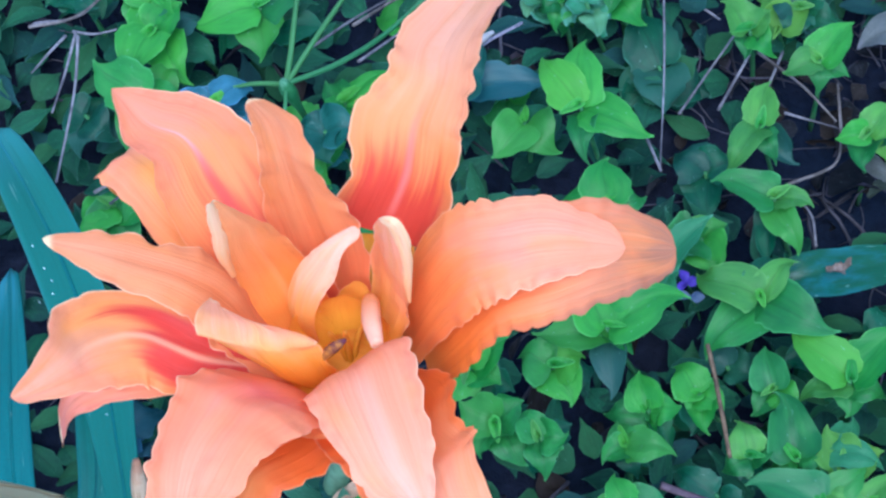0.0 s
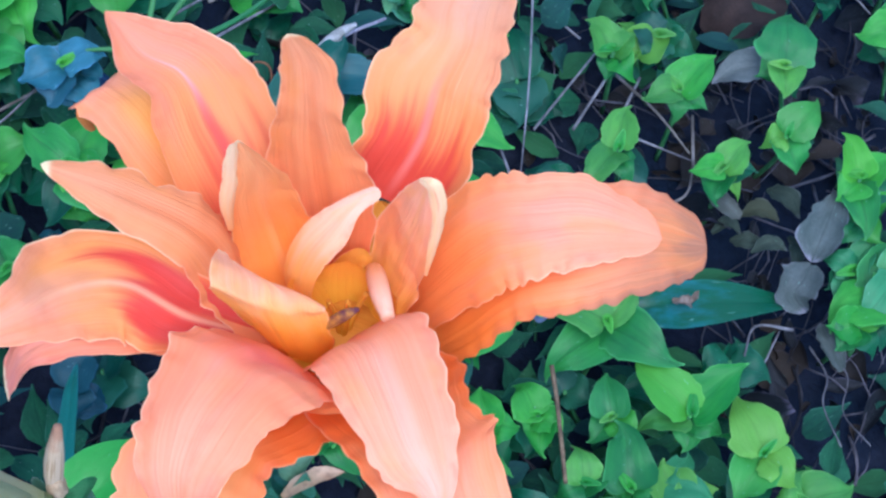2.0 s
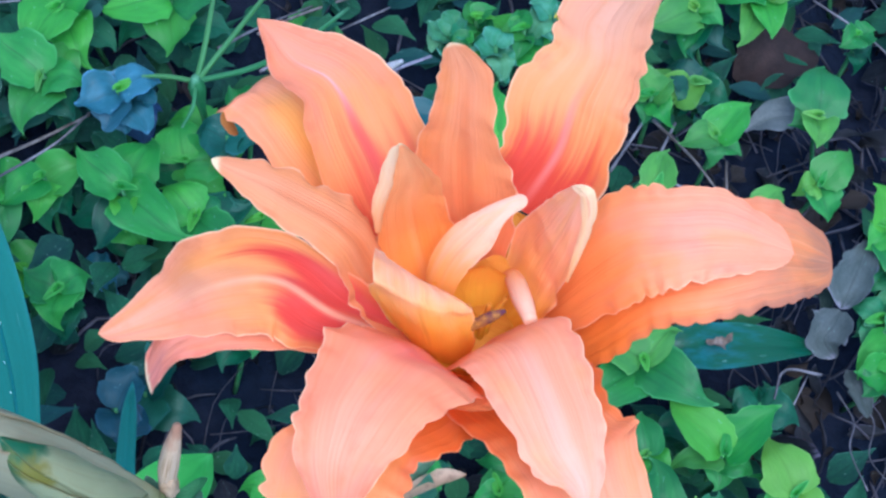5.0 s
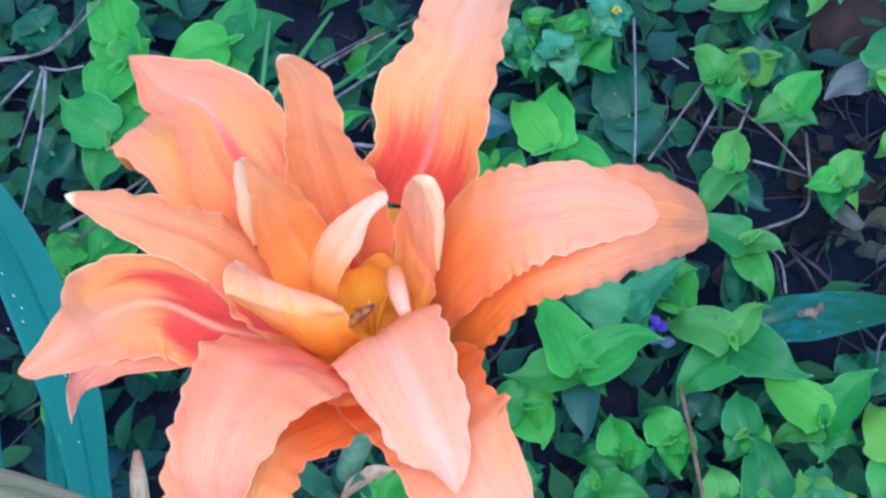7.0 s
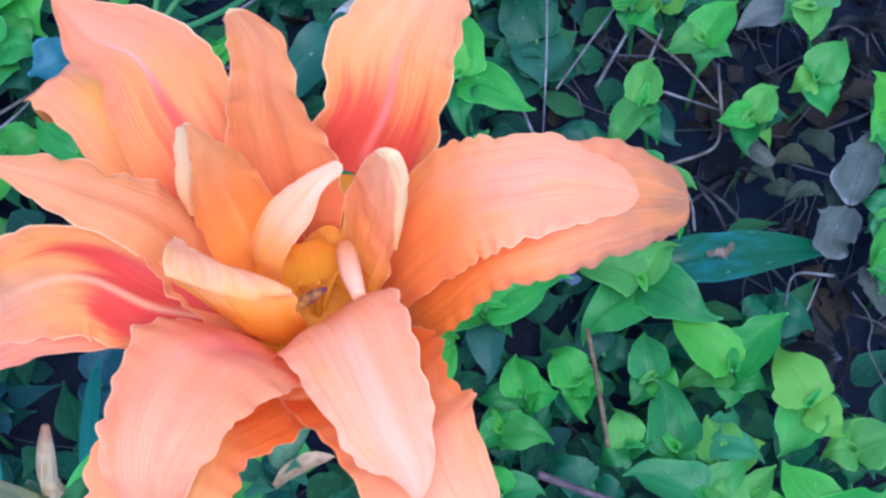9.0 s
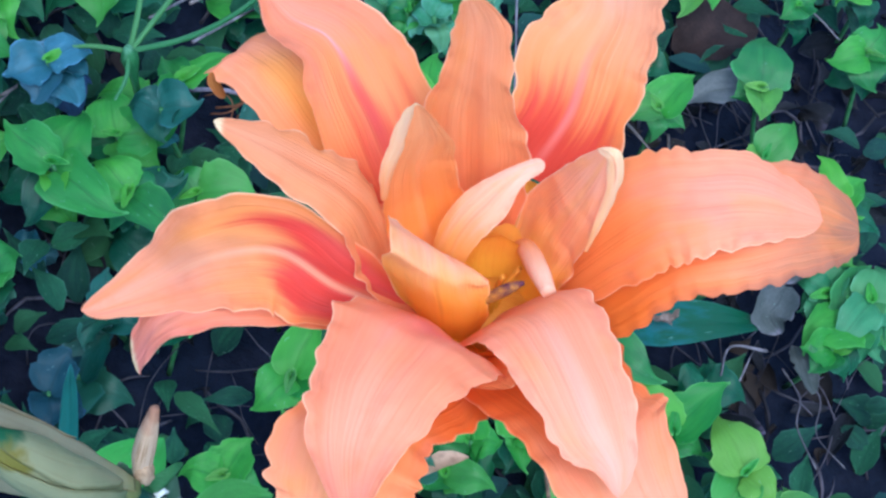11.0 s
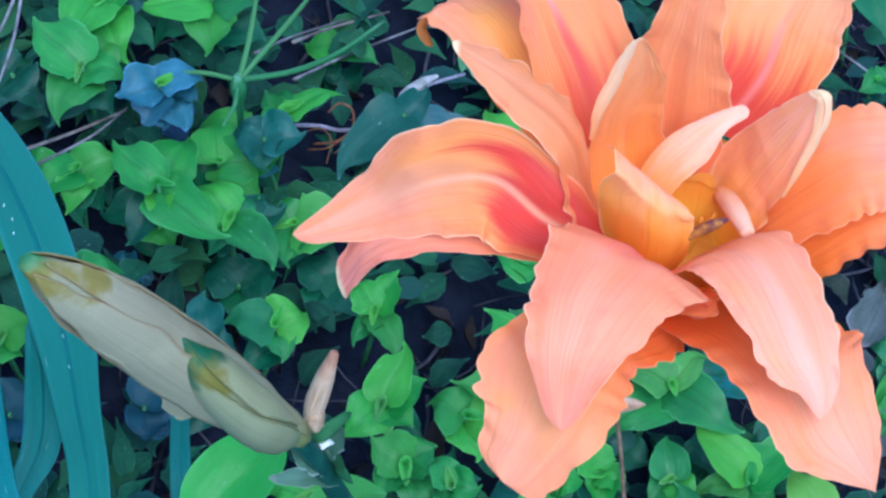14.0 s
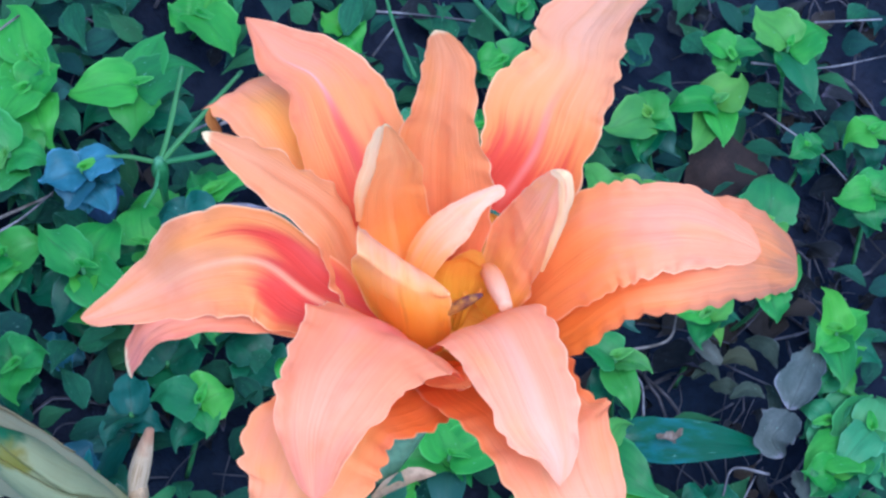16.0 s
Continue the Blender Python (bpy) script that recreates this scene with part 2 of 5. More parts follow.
def rough_material(name, a, b, scale, roughness=0.85, depth=0.002, stretch=(1, 1, 1), gloss=0.25):
    m, nt, bs = material(name)
    tc = node(nt, "ShaderNodeTexCoord").outputs["Object"]
    mp = nt.nodes.new("ShaderNodeMapping")
    mp.inputs["Scale"].default_value = stretch
    nt.links.new(tc, mp.inputs["Vector"])
    big, fine = noise_tex(nt, scale, 4.0, mp.outputs[0]), noise_tex(nt, scale * 9, 4.0, mp.outputs[0])
    col = mix_color(nt, smooth(nt, big, 0.35, 0.68), a, b)
    col = mix_color(nt, math_node(nt, "MULTIPLY", smooth(nt, fine, 0.4, 0.7), 0.45), col, tuple(c * 0.45 for c in a))
    nt.links.new(col, bs.inputs["Base Color"])
    bs.inputs["Roughness"].default_value = roughness
    bs.inputs["Specular IOR Level"].default_value = gloss
    bump(nt, bs, fine, 0.6, depth)
    return m


PINK, ORANGE = (0.955, 0.384, 0.236), (0.92, 0.24, 0.04)
M_PETAL = petal_material("petal_salmon", (0.955, 0.339, 0.166), (0.93, 0.26, 0.065), (0.95, 0.35, 0.2), throat_at=0.33, blush=0.28, glow=0.06)
M_PETAL_MAGENTA = petal_material("petal_salmon_magenta_fold", (0.935, 0.295, 0.142), (0.95, 0.25, 0.1), (0.965, 0.35, 0.205), throat_at=0.05, blush=0.32, rib=0.55, rib_tone=(0.86, 0.13, 0.2), rib_wide=0.8, rib_span=(0.24, 0.34), glow=0.14)
M_PETAL_BLUSH = petal_material("petal_blush", (0.96, 0.37, 0.205), (0.936, 0.304, 0.132), (0.97, 0.42, 0.28), throat_at=0.05, blush=0.18, rib=0.4, rib_tone=(0.985, 0.564, 0.423), rib_wide=0.34, rib_span=(0.3, 0.85), glow=0.06)
M_PETAL_TAN = petal_material("petal_tan_salmon", (0.9, 0.3, 0.115), (0.93, 0.24, 0.09), (0.88, 0.315, 0.148), throat_at=0.14, rib=0.5, rib_tone=(0.78, 0.19, 0.06), rib_wide=0.3, rib_span=(0.1, 0.75), cream=0.9, glow=0.10, rim_tone=(0.985, 0.625, 0.419))
M_PETAL_EYE = petal_material("petal_with_red_eye", (0.965, 0.357, 0.166), (0.95, 0.2, 0.04), (0.965, 0.411, 0.271), eye=1.0, eye_at=0.2, halo=0.32, rib=0.6, throat_at=0.14, rib_span=(0.08, 0.34), rib_tone=(0.98, 0.3, 0.25), rib_wide=0.14, glow=0.25)
M_PETAL_FLAME = petal_material("petal_flame_eye", (0.93, 0.3, 0.112), (0.82, 0.08, 0.03), (0.945, 0.345, 0.195), eye=1.08, eye_at=0.38, halo=0.45, rib=0.7, throat_at=0.12, rib_tone=(0.985, 0.446, 0.262), rib_span=(0.1, 0.7), rib_wide=0.13, blush=0.2, glow=0.17)
M_PETAL_RIB = petal_material("petal_with_pink_rib", (0.89, 0.272, 0.124), (0.9, 0.2, 0.075), (0.9, 0.3, 0.172), eye=0.75, eye_at=0.33, halo=0.4, rib=0.8, throat_at=0.14, rib_span=(0.3, 0.74), rib_wide=0.055, rib_flare=3.5, rib_low=(0.74, 0.09, 0.08), rib_tone=(0.97, 0.4, 0.4), blush=0.2, glow=0.07)
M_PETAL_INNER = petal_material("petal_inner_orange", (0.93, 0.335, 0.105), (0.93, 0.29, 0.05), (0.94, 0.37, 0.15), throat_at=0.3, cream=0.9, rib=0.35, rib_tone=(0.965, 0.419, 0.175), rib_wide=0.2, rim_tone=(0.985, 0.679, 0.437), share=0.22, glow=0.05)
M_PETAL_LIP = petal_material("petal_rosy", (0.94, 0.28, 0.16), (0.95, 0.24, 0.06), (0.95, 0.294, 0.214), throat_at=0.24, blush=0.3, cream=0.9, glow=0.05)
M_PETAL_CUP = petal_material("petal_cup_orange", (0.94, 0.43, 0.12), (0.9, 0.35, 0.03), (0.955, 0.425, 0.255), throat_at=0.3, cream=0.3, rib=0.4, rib_wide=0.07, rib_tone=(0.62, 0.22, 0.03), rib_span=(0.25, 0.52), share=0.22, glow=0.05)
M_THROAT = petal_material("throat_yellow", (0.88, 0.42, 0.04), (0.82, 0.36, 0.02), (0.906, 0.357, 0.044), throat_at=0.3, glow=0)
M_PETAL_YELLOW = petal_material("petal_salmon_yellow_base", (0.985, 0.375, 0.157), (0.9, 0.42, 0.05), (0.965, 0.401, 0.236), throat_at=0.18, rim_tone=(0.985, 0.697, 0.49), rib=0.4, rib_tone=(0.955, 0.411, 0.122), rib_wide=0.25, cream=0.8, share=0.2, glow=0.12)
M_PETAL_YELLOW_LOW = petal_material("petal_amber_low", (0.86, 0.43, 0.06), (0.84, 0.42, 0.03), (0.88, 0.43, 0.08), throat_at=0.3, share=0.45, glow=0.0)
M_PETAL_PALE = petal_material("petal_pale", (0.96, 0.5, 0.28), (0.936, 0.401, 0.087), (0.965, 0.6, 0.42), throat_at=0.26, share=0.3, glow=0.12)
M_PETAL_UNDER = petal_material("petal_under_orange", (0.925, 0.3, 0.12), (0.93, 0.17, 0.03), (0.94, 0.35, 0.2), throat_at=0.34, rim_tone=(0.985, 0.536, 0.315), blush=0.2, halo=0.0, glow=0.15)
M_PETAL_GOLD = petal_material("petal_under_gold", (0.93, 0.29, 0.1), (0.93, 0.17, 0.03), (0.94, 0.33, 0.17), throat_at=0.3, rim_tone=(0.985, 0.536, 0.315), blush=0.25, rib=0.6, rib_tone=(0.97, 0.42, 0.09), rib_wide=0.95, rib_span=(0.42, 0.72), glow=0.1)
M_PETAL_BROWNED = petal_material("petal_orange_browned", (0.89, 0.28, 0.12), (0.86, 0.19, 0.03), (0.42, 0.17, 0.1), throat_at=0.3, rim_tone=(0.36, 0.13, 0.085), glow=0.0, rim_from=0.82, share=0.2)
M_PETAL_AMBER = petal_material("petal_amber_heart", (0.9, 0.3, 0.14), (0.946, 0.321, 0.07), (0.906, 0.304, 0.166), throat_at=0.25, rim_tone=(0.85, 0.36, 0.18), share=0.18, rib=0.75, rib_tone=(0.985, 0.411, 0.07), rib_wide=0.75, rib_span=(0.3, 0.66), glow=0.05)
M_ANTHER = rough_material("anther_dark", (0.12, 0.03, 0.05), (0.5, 0.22, 0.04), 500, 0.7, 0.0003)
M_LEAF = leaf_material("leaf_green", (0.018, 0.13, 0.034), (0.052, 0.275, 0.05), 0.38, (0.02, 0.12, 0.06))
M_LEAF_TIP = leaf_material("leaf_yellow_green", (0.03, 0.22, 0.036), (0.085, 0.38, 0.046), 0.42, through=0.3)
M_LEAF_WARM = leaf_material("leaf_olive_yellow", (0.055, 0.21, 0.045), (0.12, 0.36, 0.056), 0.44, through=0.3)
# Older leaves, darkened further: the shade deep in the growth is in the colour.
M_LEAF_LOW_SHADED = leaf_material("leaf_green_low_shaded", (0.005, 0.055, 0.034), (0.014, 0.125, 0.055), 0.4, (0.03, 0.09, 0.08))
M_LEAF_TEAL = leaf_material("leaf_teal", (0.008, 0.06, 0.045), (0.02, 0.12, 0.095), 0.36, (0.02, 0.09, 0.13))
M_SCAPE = rough_material("scape_bluish_green", (0.008, 0.06, 0.05), (0.025, 0.12, 0.085), 120, 0.45, 0.0005, gloss=0.4)
M_LEAF_BRIGHT = leaf_material("leaf_bright", (0.025, 0.24, 0.04), (0.045, 0.31, 0.05))
# The blue tone is a painted reflection of the sky on the lance leaf.
M_LEAF_DARK = leaf_material("leaf_dark_glossy", (0.003, 0.055, 0.036), (0.007, 0.1, 0.052), 0.28, spec=0.34, bloom=(0.025, 0.15, 0.2))
# Green leaves with the reflected sky painted into the base colour as blue.
M_LEAF_SKY_TINT = leaf_material("leaf_sky_tinted", (0.018, 0.1, 0.13), (0.055, 0.19, 0.27), 0.4, (0.025, 0.07, 0.12))
# Leaf green darkened so that it carries the hazy shade under the sprigs.
M_LEAF_FILL_SHADED = leaf_material("leaf_undergrowth_shaded", (0.012, 0.045, 0.036), (0.027, 0.12, 0.058), gloss=0.6, blue=(0.012, 0.035, 0.055), through=0.12, islands=True, spec=0.1)
M_GRASS = leaf_material("grass_green", (0.035, 0.18, 0.06), (0.07, 0.24, 0.09))
M_GREY = leaf_material("withered_grey", (0.05, 0.065, 0.062), (0.14, 0.155, 0.158), 0.6, spec=0.2)
M_ASH = leaf_material("withered_ash_grey", (0.07, 0.09, 0.088), (0.185, 0.205, 0.215), 0.6, spec=0.2)
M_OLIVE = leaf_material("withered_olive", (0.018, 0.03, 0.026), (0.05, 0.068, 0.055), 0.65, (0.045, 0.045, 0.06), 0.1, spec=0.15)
M_BLADE = leaf_material("blade_bluish_green", (0.004, 0.105, 0.11), (0.02, 0.19, 0.18), 0.5, rib_mark=0.25)
M_STEM = rough_material("stem_green", (0.04, 0.17, 0.06), (0.08, 0.23, 0.09), 120, 0.5, 0.0005)
# Shade between the plants and bluish sky haze are put into this soil colour.
M_SOIL = rough_material("soil_shade_and_haze", (0.0075, 0.0125, 0.0265), (0.017, 0.0195, 0.035), 14, 1.0, 0.008, gloss=0.05)
M_DRY = rough_material("dry_petal", (0.42, 0.27, 0.16), (0.55, 0.4, 0.27), 160, 0.75, 0.0006, (1, 1, 0.3))
M_VIOLET = rough_material("violet_petal", (0.05, 0.03, 0.3), (0.1, 0.06, 0.5), 300, 0.5, 0.0002)
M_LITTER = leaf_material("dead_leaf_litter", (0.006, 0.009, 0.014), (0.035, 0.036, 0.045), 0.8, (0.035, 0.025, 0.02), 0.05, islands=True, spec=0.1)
M_STRAW = rough_material("dry_straw", (0.07, 0.065, 0.08), (0.27, 0.255, 0.29), 40, 0.8, 0.0006)
# Straw in a darker copy: the shade of the gaps is in its colour.
M_RUNNER_SHADED = rough_material("dead_runner_shaded", (0.018, 0.018, 0.026), (0.11, 0.1, 0.13), 22, 0.85, 0.0006)
M_PURPLE_TWIG = rough_material("purplish_twig", (0.07, 0.045, 0.06), (0.13, 0.09, 0.11), 120, 0.7, 0.0006)
M_TWIG = rough_material("dead_twig", (0.085, 0.072, 0.07), (0.23, 0.2, 0.2), 120, 0.85, 0.0008)


# ---- building helpers ----
def part(name, bm, mat, parent=None, label=""):
    me = bpy.data.meshes.new(name)
    bm.to_mesh(me)
    bm.free()
    for p in me.polygons:
        p.use_smooth = True
    me.materials.append(mat)
    ob = new(name, me)
    ob.parent = parent
    return tagged(ob, label)


def spline(pts, n):
    """Catmull-Rom through the points, n + 1 samples."""
    p = [Vector(q) for q in pts]
    p = [2 * p[0] - p[1], *p, 2 * p[-1] - p[-2]]
    out = []
    for k in range(n + 1):
        s = k / n * (len(p) - 3)
        i = min(int(s), len(p) - 4)
        t = s - i
        a, b, c, d = p[i:i + 4]
        out.append(0.5 * (2 * b + (c - a) * t + (2 * a - 5 * b + 4 * c - d) * t * t + (3 * b - a - 3 * c + d) * t ** 3))
    return out


def ribbon(bm, mids, halves, banks, cup=0.0, ruffle=0.0, waves=9.0, seed=0.0, nv=36, nu=14, scale=1.0, fold=0.0, curl=0.0, up=(0, 0, 1), asym=(0, 0)):
    """A petal or leaf: a midrib, half-widths along it, the lean of its cross-section in degrees, its cup and the ruffle of its rim."""
    lu, lv, ls = (bm.verts.layers.float.new(k) for k in ("u", "v", "seed"))
    rib = spline(mids, nv)
    wide = [w.x for w in spline([(w, 0, 0) for w in halves], nv)]
    lean = [w.x for w in spline([(w, 0, 0) for w in banks], nv)]
    aside = [w.x for w in spline([(w, 0, 0) for w in asym], nv)]
    grid = []
    for k in range(nv + 1):
        t = (rib[min(k + 1, nv)] - rib[max(k - 1, 0)]).normalized()
        side = t.cross(Vector(up)) if k == 0 else carried - t * carried.dot(t)
        side.normalize()
        carried = side.copy()
        nor = side.cross(t).normalized()
        q = Matrix.Rotation(radians(lean[k]), 3, t)
        side, nor = q @ side, q @ nor
        v = k / nv
        close = math.sqrt(max(0.0, 1 - ((v - 0.955) / 0.045) ** 2)) if v > 0.955 else 1.0
        row = []
        for j in range(nu + 1):
            u = 2 * j / nu - 1
            w = max(wide[k] * close, 0.02)
            sgn = 1.0 if u > 0 else -1.0
            jag = 1 + abs(u) ** 4 * (ruffle * 1.8 * noise.noise((v * waves * 1.5, 3.3 * sgn, seed + 9)) + ruffle * (1.1 + 1.6 * noise.noise((v * 5, 2.2 * sgn, seed + 31))) * (abs(math.sin(math.pi * waves * 1.05 * v + seed + sgn + 3.0 * noise.noise((v * 4.5, sgn, seed + 3)))) - 0.6) + ruffle * 0.5 * noise.noise((v * waves * 3.0, 5.1 * sgn, seed + 2)))
            out = u * w * jag + aside[k] * w
            lift = cup * w * u * u + fold * w * abs(u) + curl * w * max(0.0, abs(u) - 0.6) ** 2 * 4
            wave = ruffle * w * abs(u) ** 3.5 * (0.55 + 1.1 * noise.noise((v * 7, sgn, seed + 40))) * math.sin(2 * math.pi * waves * v * (1 + 0.08 * u) + seed * 5 + (1.9 if u > 0 else 0) + 2.2 * noise.noise((v * 4, u, seed))) * min(1, 2 * v)
            p = rib[k] + side * out + nor * (lift + wave)
            p = p + nor * (ruffle * 0.18 * w * abs(u) ** 6 * noise.noise((v * waves * 4.5, sgn * 2.0, seed + 14)))
            p = p + nor * w * (0.07 * noise.noise((v * 5, u * 1.5, seed + 20)) + 0.03 * noise.noise((v * 13, u * 3, seed + 27)) - 0.05 * math.exp(-(u / 0.17) ** 2))
            x = bm.verts.new(p * scale)
            x[lu], x[lv], x[ls] = u, v, seed
            row.append(x)
        grid.append(row)
    for a, b in zip(grid, grid[1:]):
        for j in range(nu):
            bm.faces.new((a[j], a[j + 1], b[j + 1], b[j]))


def loft(bm, rows, nv, nu, rough, seed, scale):
    """A petal laid over cross-rows given from its base to its rim, slightly uneven."""
    lu, lv, ls = (bm.verts.layers.float.new(k) for k in ("u", "v", "seed"))
    ribs = [spline(column, nv) for column in zip(*rows)]
    grid = []
    for k in range(nv + 1):
        row = []
        for j, p in enumerate(spline([tuple(rib[k]) for rib in ribs], nu)):
            u, v = 2 * j / nu - 1, k / nv
            n = Vector((noise.noise((u * 3, v * 5, seed)), noise.noise((u * 3, v * 5, seed + 5)), noise.noise((u * 4, v * 7, seed + 9))))
            x = bm.verts.new((p + n * rough * (1 + u * u)) * scale)
            x[lu], x[lv], x[ls] = u, v, seed
            row.append(x)
        grid.append(row)
    for a, b in zip(grid, grid[1:]):
        for j in range(nu):
            bm.faces.new((a[j], a[j + 1], b[j + 1], b[j]))


def tube(bm, pts, radii, n=24, sides=10, scale=1.0, lobes=0, depth=0.0):
    lu, lv, ls = (bm.verts.layers.float.new(k) if bm.verts.layers.float.get(k) is None else bm.verts.layers.float.get(k) for k in ("u", "v", "seed"))
    rib = spline(pts, n)
    rad = [w.x for w in spline([(w, 0, 0) for w in radii], n)]
    ref = Vector((0.31, 0.87, 0.38))
    rings = []
    for k, c in enumerate(rib):
        t = (rib[min(k + 1, n)] - rib[max(k - 1, 0)]).normalized()
        s = t.cross(ref).normalized()
        o = s.cross(t)
        ring = []
        for j in range(sides):
            a = 2 * math.pi * j / sides
            r = max(rad[k], 0.0) * (1 + depth * math.cos(lobes * a))
            x = bm.verts.new((c + (s * math.cos(a) + o * math.sin(a)) * r) * scale)
            x[lu], x[lv] = math.sin(a), k / n
            ring.append(x)
        rings.append(ring)
    for a, b in zip(rings, rings[1:]):
        for j in range(sides):
            bm.faces.new((a[j], a[(j + 1) % sides], b[(j + 1) % sides], b[j]))
    bm.faces.new(rings[0][::-1])
    bm.faces.new(rings[-1])


def thing(name, label, category, group="", at=(0, 0, 0)):
    e = new(name)
    e.empty_display_size = 0.01
    e.location = at
    return tagged(e, label, category, group)


# ---- ground ----
def ground_z(x, y):
    """The bed slopes down to the east; near the plants it is lumpy."""
    near = math.exp(-(x * x + (y - 0.2) ** 2) / 0.5)
    z = -0.075 - 0.13 * math.tanh(x / 0.35)
    z += near * (0.018 * noise.noise((x * 9, y * 9, 0)) + 0.008 * noise.noise((x * 31, y * 31, 4)) + 0.004 * noise.noise((x * 90, y * 90, 7)))
    return z


def build_ground():
    bm = bmesh.new()
    def steps(lo, hi, fine):
        inner = [lo + (hi - lo) * k / fine for k in range(fine + 1)]
        outer = [0.15, 0.5, 1.5, 5, 20, 90, 400, 1500]
        return [lo - d for d in reversed(outer)] + inner + [hi + d for d in outer]
    xs, ys = steps(-0.5, 0.5, 150), steps(-0.3, 0.75, 150)
    rows = [[bm.verts.new((x, y, ground_z(x, y))) for x in xs] for y in ys]
    for a, b in zip(rows, rows[1:]):
        for j in range(len(xs) - 1):
            bm.faces.new((a[j], a[j + 1], b[j + 1], b[j]))
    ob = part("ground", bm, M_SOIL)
    tagged(ob, "garden soil under the plants, shade and bluish haze put into its colour", "ground", kind="structure")


build_ground()

# ---- the double daylily flower; lengths in millimetres ----
flower = thing("daylily_flower", "double orange daylily bloom with ruffled salmon petals", "flower")


def petal(mids, halves, banks, mat, label="", **more):
    bm = bmesh.new()
    ribbon(bm, mids, halves, banks, scale=0.001, nv=110, nu=18, **more)
    return part("petal", bm, mat, flower, label)


# towards +x
petal([(-2.8, -1.4, 418.1), (6.6, 1.9, 436.2), (15.2, 4.1, 446.4), (23.3, 5.3, 450.2), (32.9, 6.5, 449.2), (46.5, 8.2, 441.3)], [5.8, 9.6, 11.0, 9.9, 8.5, 3], [13, 9, 4, 2, 5, 11], M_PETAL, "", asym=(-0.11, -0.1, -0.13, -0.09, -0.16, -0.18), cup=-0.14, up=(-0.97, -0.26, 1.0), ruffle=0.045, waves=11, seed=41)
petal([(0.1, -3.6, 412.8), (8.2, -1.3, 428.7), (19, 2.2, 439.8), (32.3, 5, 443.6), (45, 7.8, 440.3), (55.2, 11.6, 431.1)], [6.4, 10.8, 11.2, 11.6, 9.4, 3.9], [11, 11, 9, 8, 11, 14], M_PETAL_BROWNED, "broad orange petal, browned at its rim", asym=(0.03, 0.05, -0.01, 0.04, -0.06, 0.02), cup=0.14, up=(-0.96, -0.28, 1.0), ruffle=0.042, waves=15, seed=2)
# towards +y
petal([(-6.2, 19, 428.8), (-1.5, 28.5, 437.5), (1, 37.5, 442.3), (5, 46, 443.6), (7.9, 55.8, 440.8), (14.2, 71.8, 433.4), (18.9, 83.8, 428.2)], [11.2, 11.2, 12, 9.7, 9.6, 8, 4.5], [13, 10, 2, -4, -9, -12, -12], M_PETAL_EYE, "salmon petal with a red eye patch", asym=(0.01, 0.2, 0.19, 0.24, 0.05, 0.09, 0), cup=0.26, up=(-0.39, -0.92, 1.0), ruffle=0.07, waves=9, seed=3)
petal([(-15.1, 7.3, 422.4), (-16.1, 14, 436.2), (-16.9, 18.8, 448.6), (-17, 21.7, 459.7), (-17, 25.2, 469.9), (-19.8, 26.8, 479.3)], [6.7, 9.9, 9.8, 6.4, 5.1, 1.5], [-6, -11, -17, -17, -3, 9], M_PETAL_TAN, "", asym=(-0.01, -0.01, -0.02, -0.01, 0.01, 0.11), cup=0.07, up=(0.0, -1.0, 0.3), ruffle=0.06, waves=7, seed=4)
petal([(-14.9, -2.8, 416.5), (-27, 13.1, 434.2), (-36, 25.8, 444.2), (-43.2, 34.5, 447.6), (-50.5, 39.8, 448.8), (-59.4, 45.2, 451.4)], [5.6, 10.2, 12.3, 10.3, 7.8, 0.7], [-7, -2, 8, 15, 13, 21], M_PETAL_RIB, "salmon petal with a pale pink midrib", asym=(-0.16, -0.19, -0.12, -0.02, -0.27, -0.25), cup=0.23, up=(0.69, -0.72, 1.0), ruffle=0.05, waves=6, seed=5)
# towards -x
petal([(-17.1, -4.1, 419), (-33.7, 9.9, 431.2), (-46.6, 21.7, 438.2), (-55.8, 30.5, 439.8), (-62.3, 35.3, 437.7), (-65.6, 34.8, 434.4)], [5, 8.4, 10, 10, 10, 9.3], [2, 4, 5, 8, 12, 22], M_PETAL_AMBER, "", asym=(0.18, 0.21, 0.23, 0.36, 0.38, 0.38), cup=-0.08, up=(0.82, -0.58, 1.0), ruffle=0.05, waves=6, seed=6)
petal([(-19.5, -12.9, 425.5), (-28.8, -6.3, 432.9), (-32.8, -1.6, 443.9), (-38.2, 0.1, 456.1), (-48.7, 1, 467.3), (-59.5, 1.5, 476.8)], [4.6, 6.4, 8.8, 6.8, 4.9, 0.9], [27, 19, 16, 20, 16, 10], M_PETAL_TAN, "", asym=(0.05, 0.05, 0.05, 0.08, 0.06, 0.01), cup=-0.21, up=(0.97, -0.24, 1.0), ruffle=0.1, waves=9, seed=7)
petal([(-18.8, -9.2, 418.7), (-33.8, -8.5, 441.9), (-48.1, -7.5, 450.2), (-61.3, -8.1, 446), (-71.2, -8.6, 435.8), (-85.5, -13.3, 427)], [0.2, 7.8, 11.4, 10.5, 6.5, 1.4], [-55, -56, -57, -55, -42, -33], M_PETAL_FLAME, "drooping salmon petal with a red eye patch", asym=(-0.43, -0.64, -0.2, -0.14, -0.21, -0.42), cup=0.08, up=(1.0, 0.03, 1.0), ruffle=0.06, waves=7, seed=8)
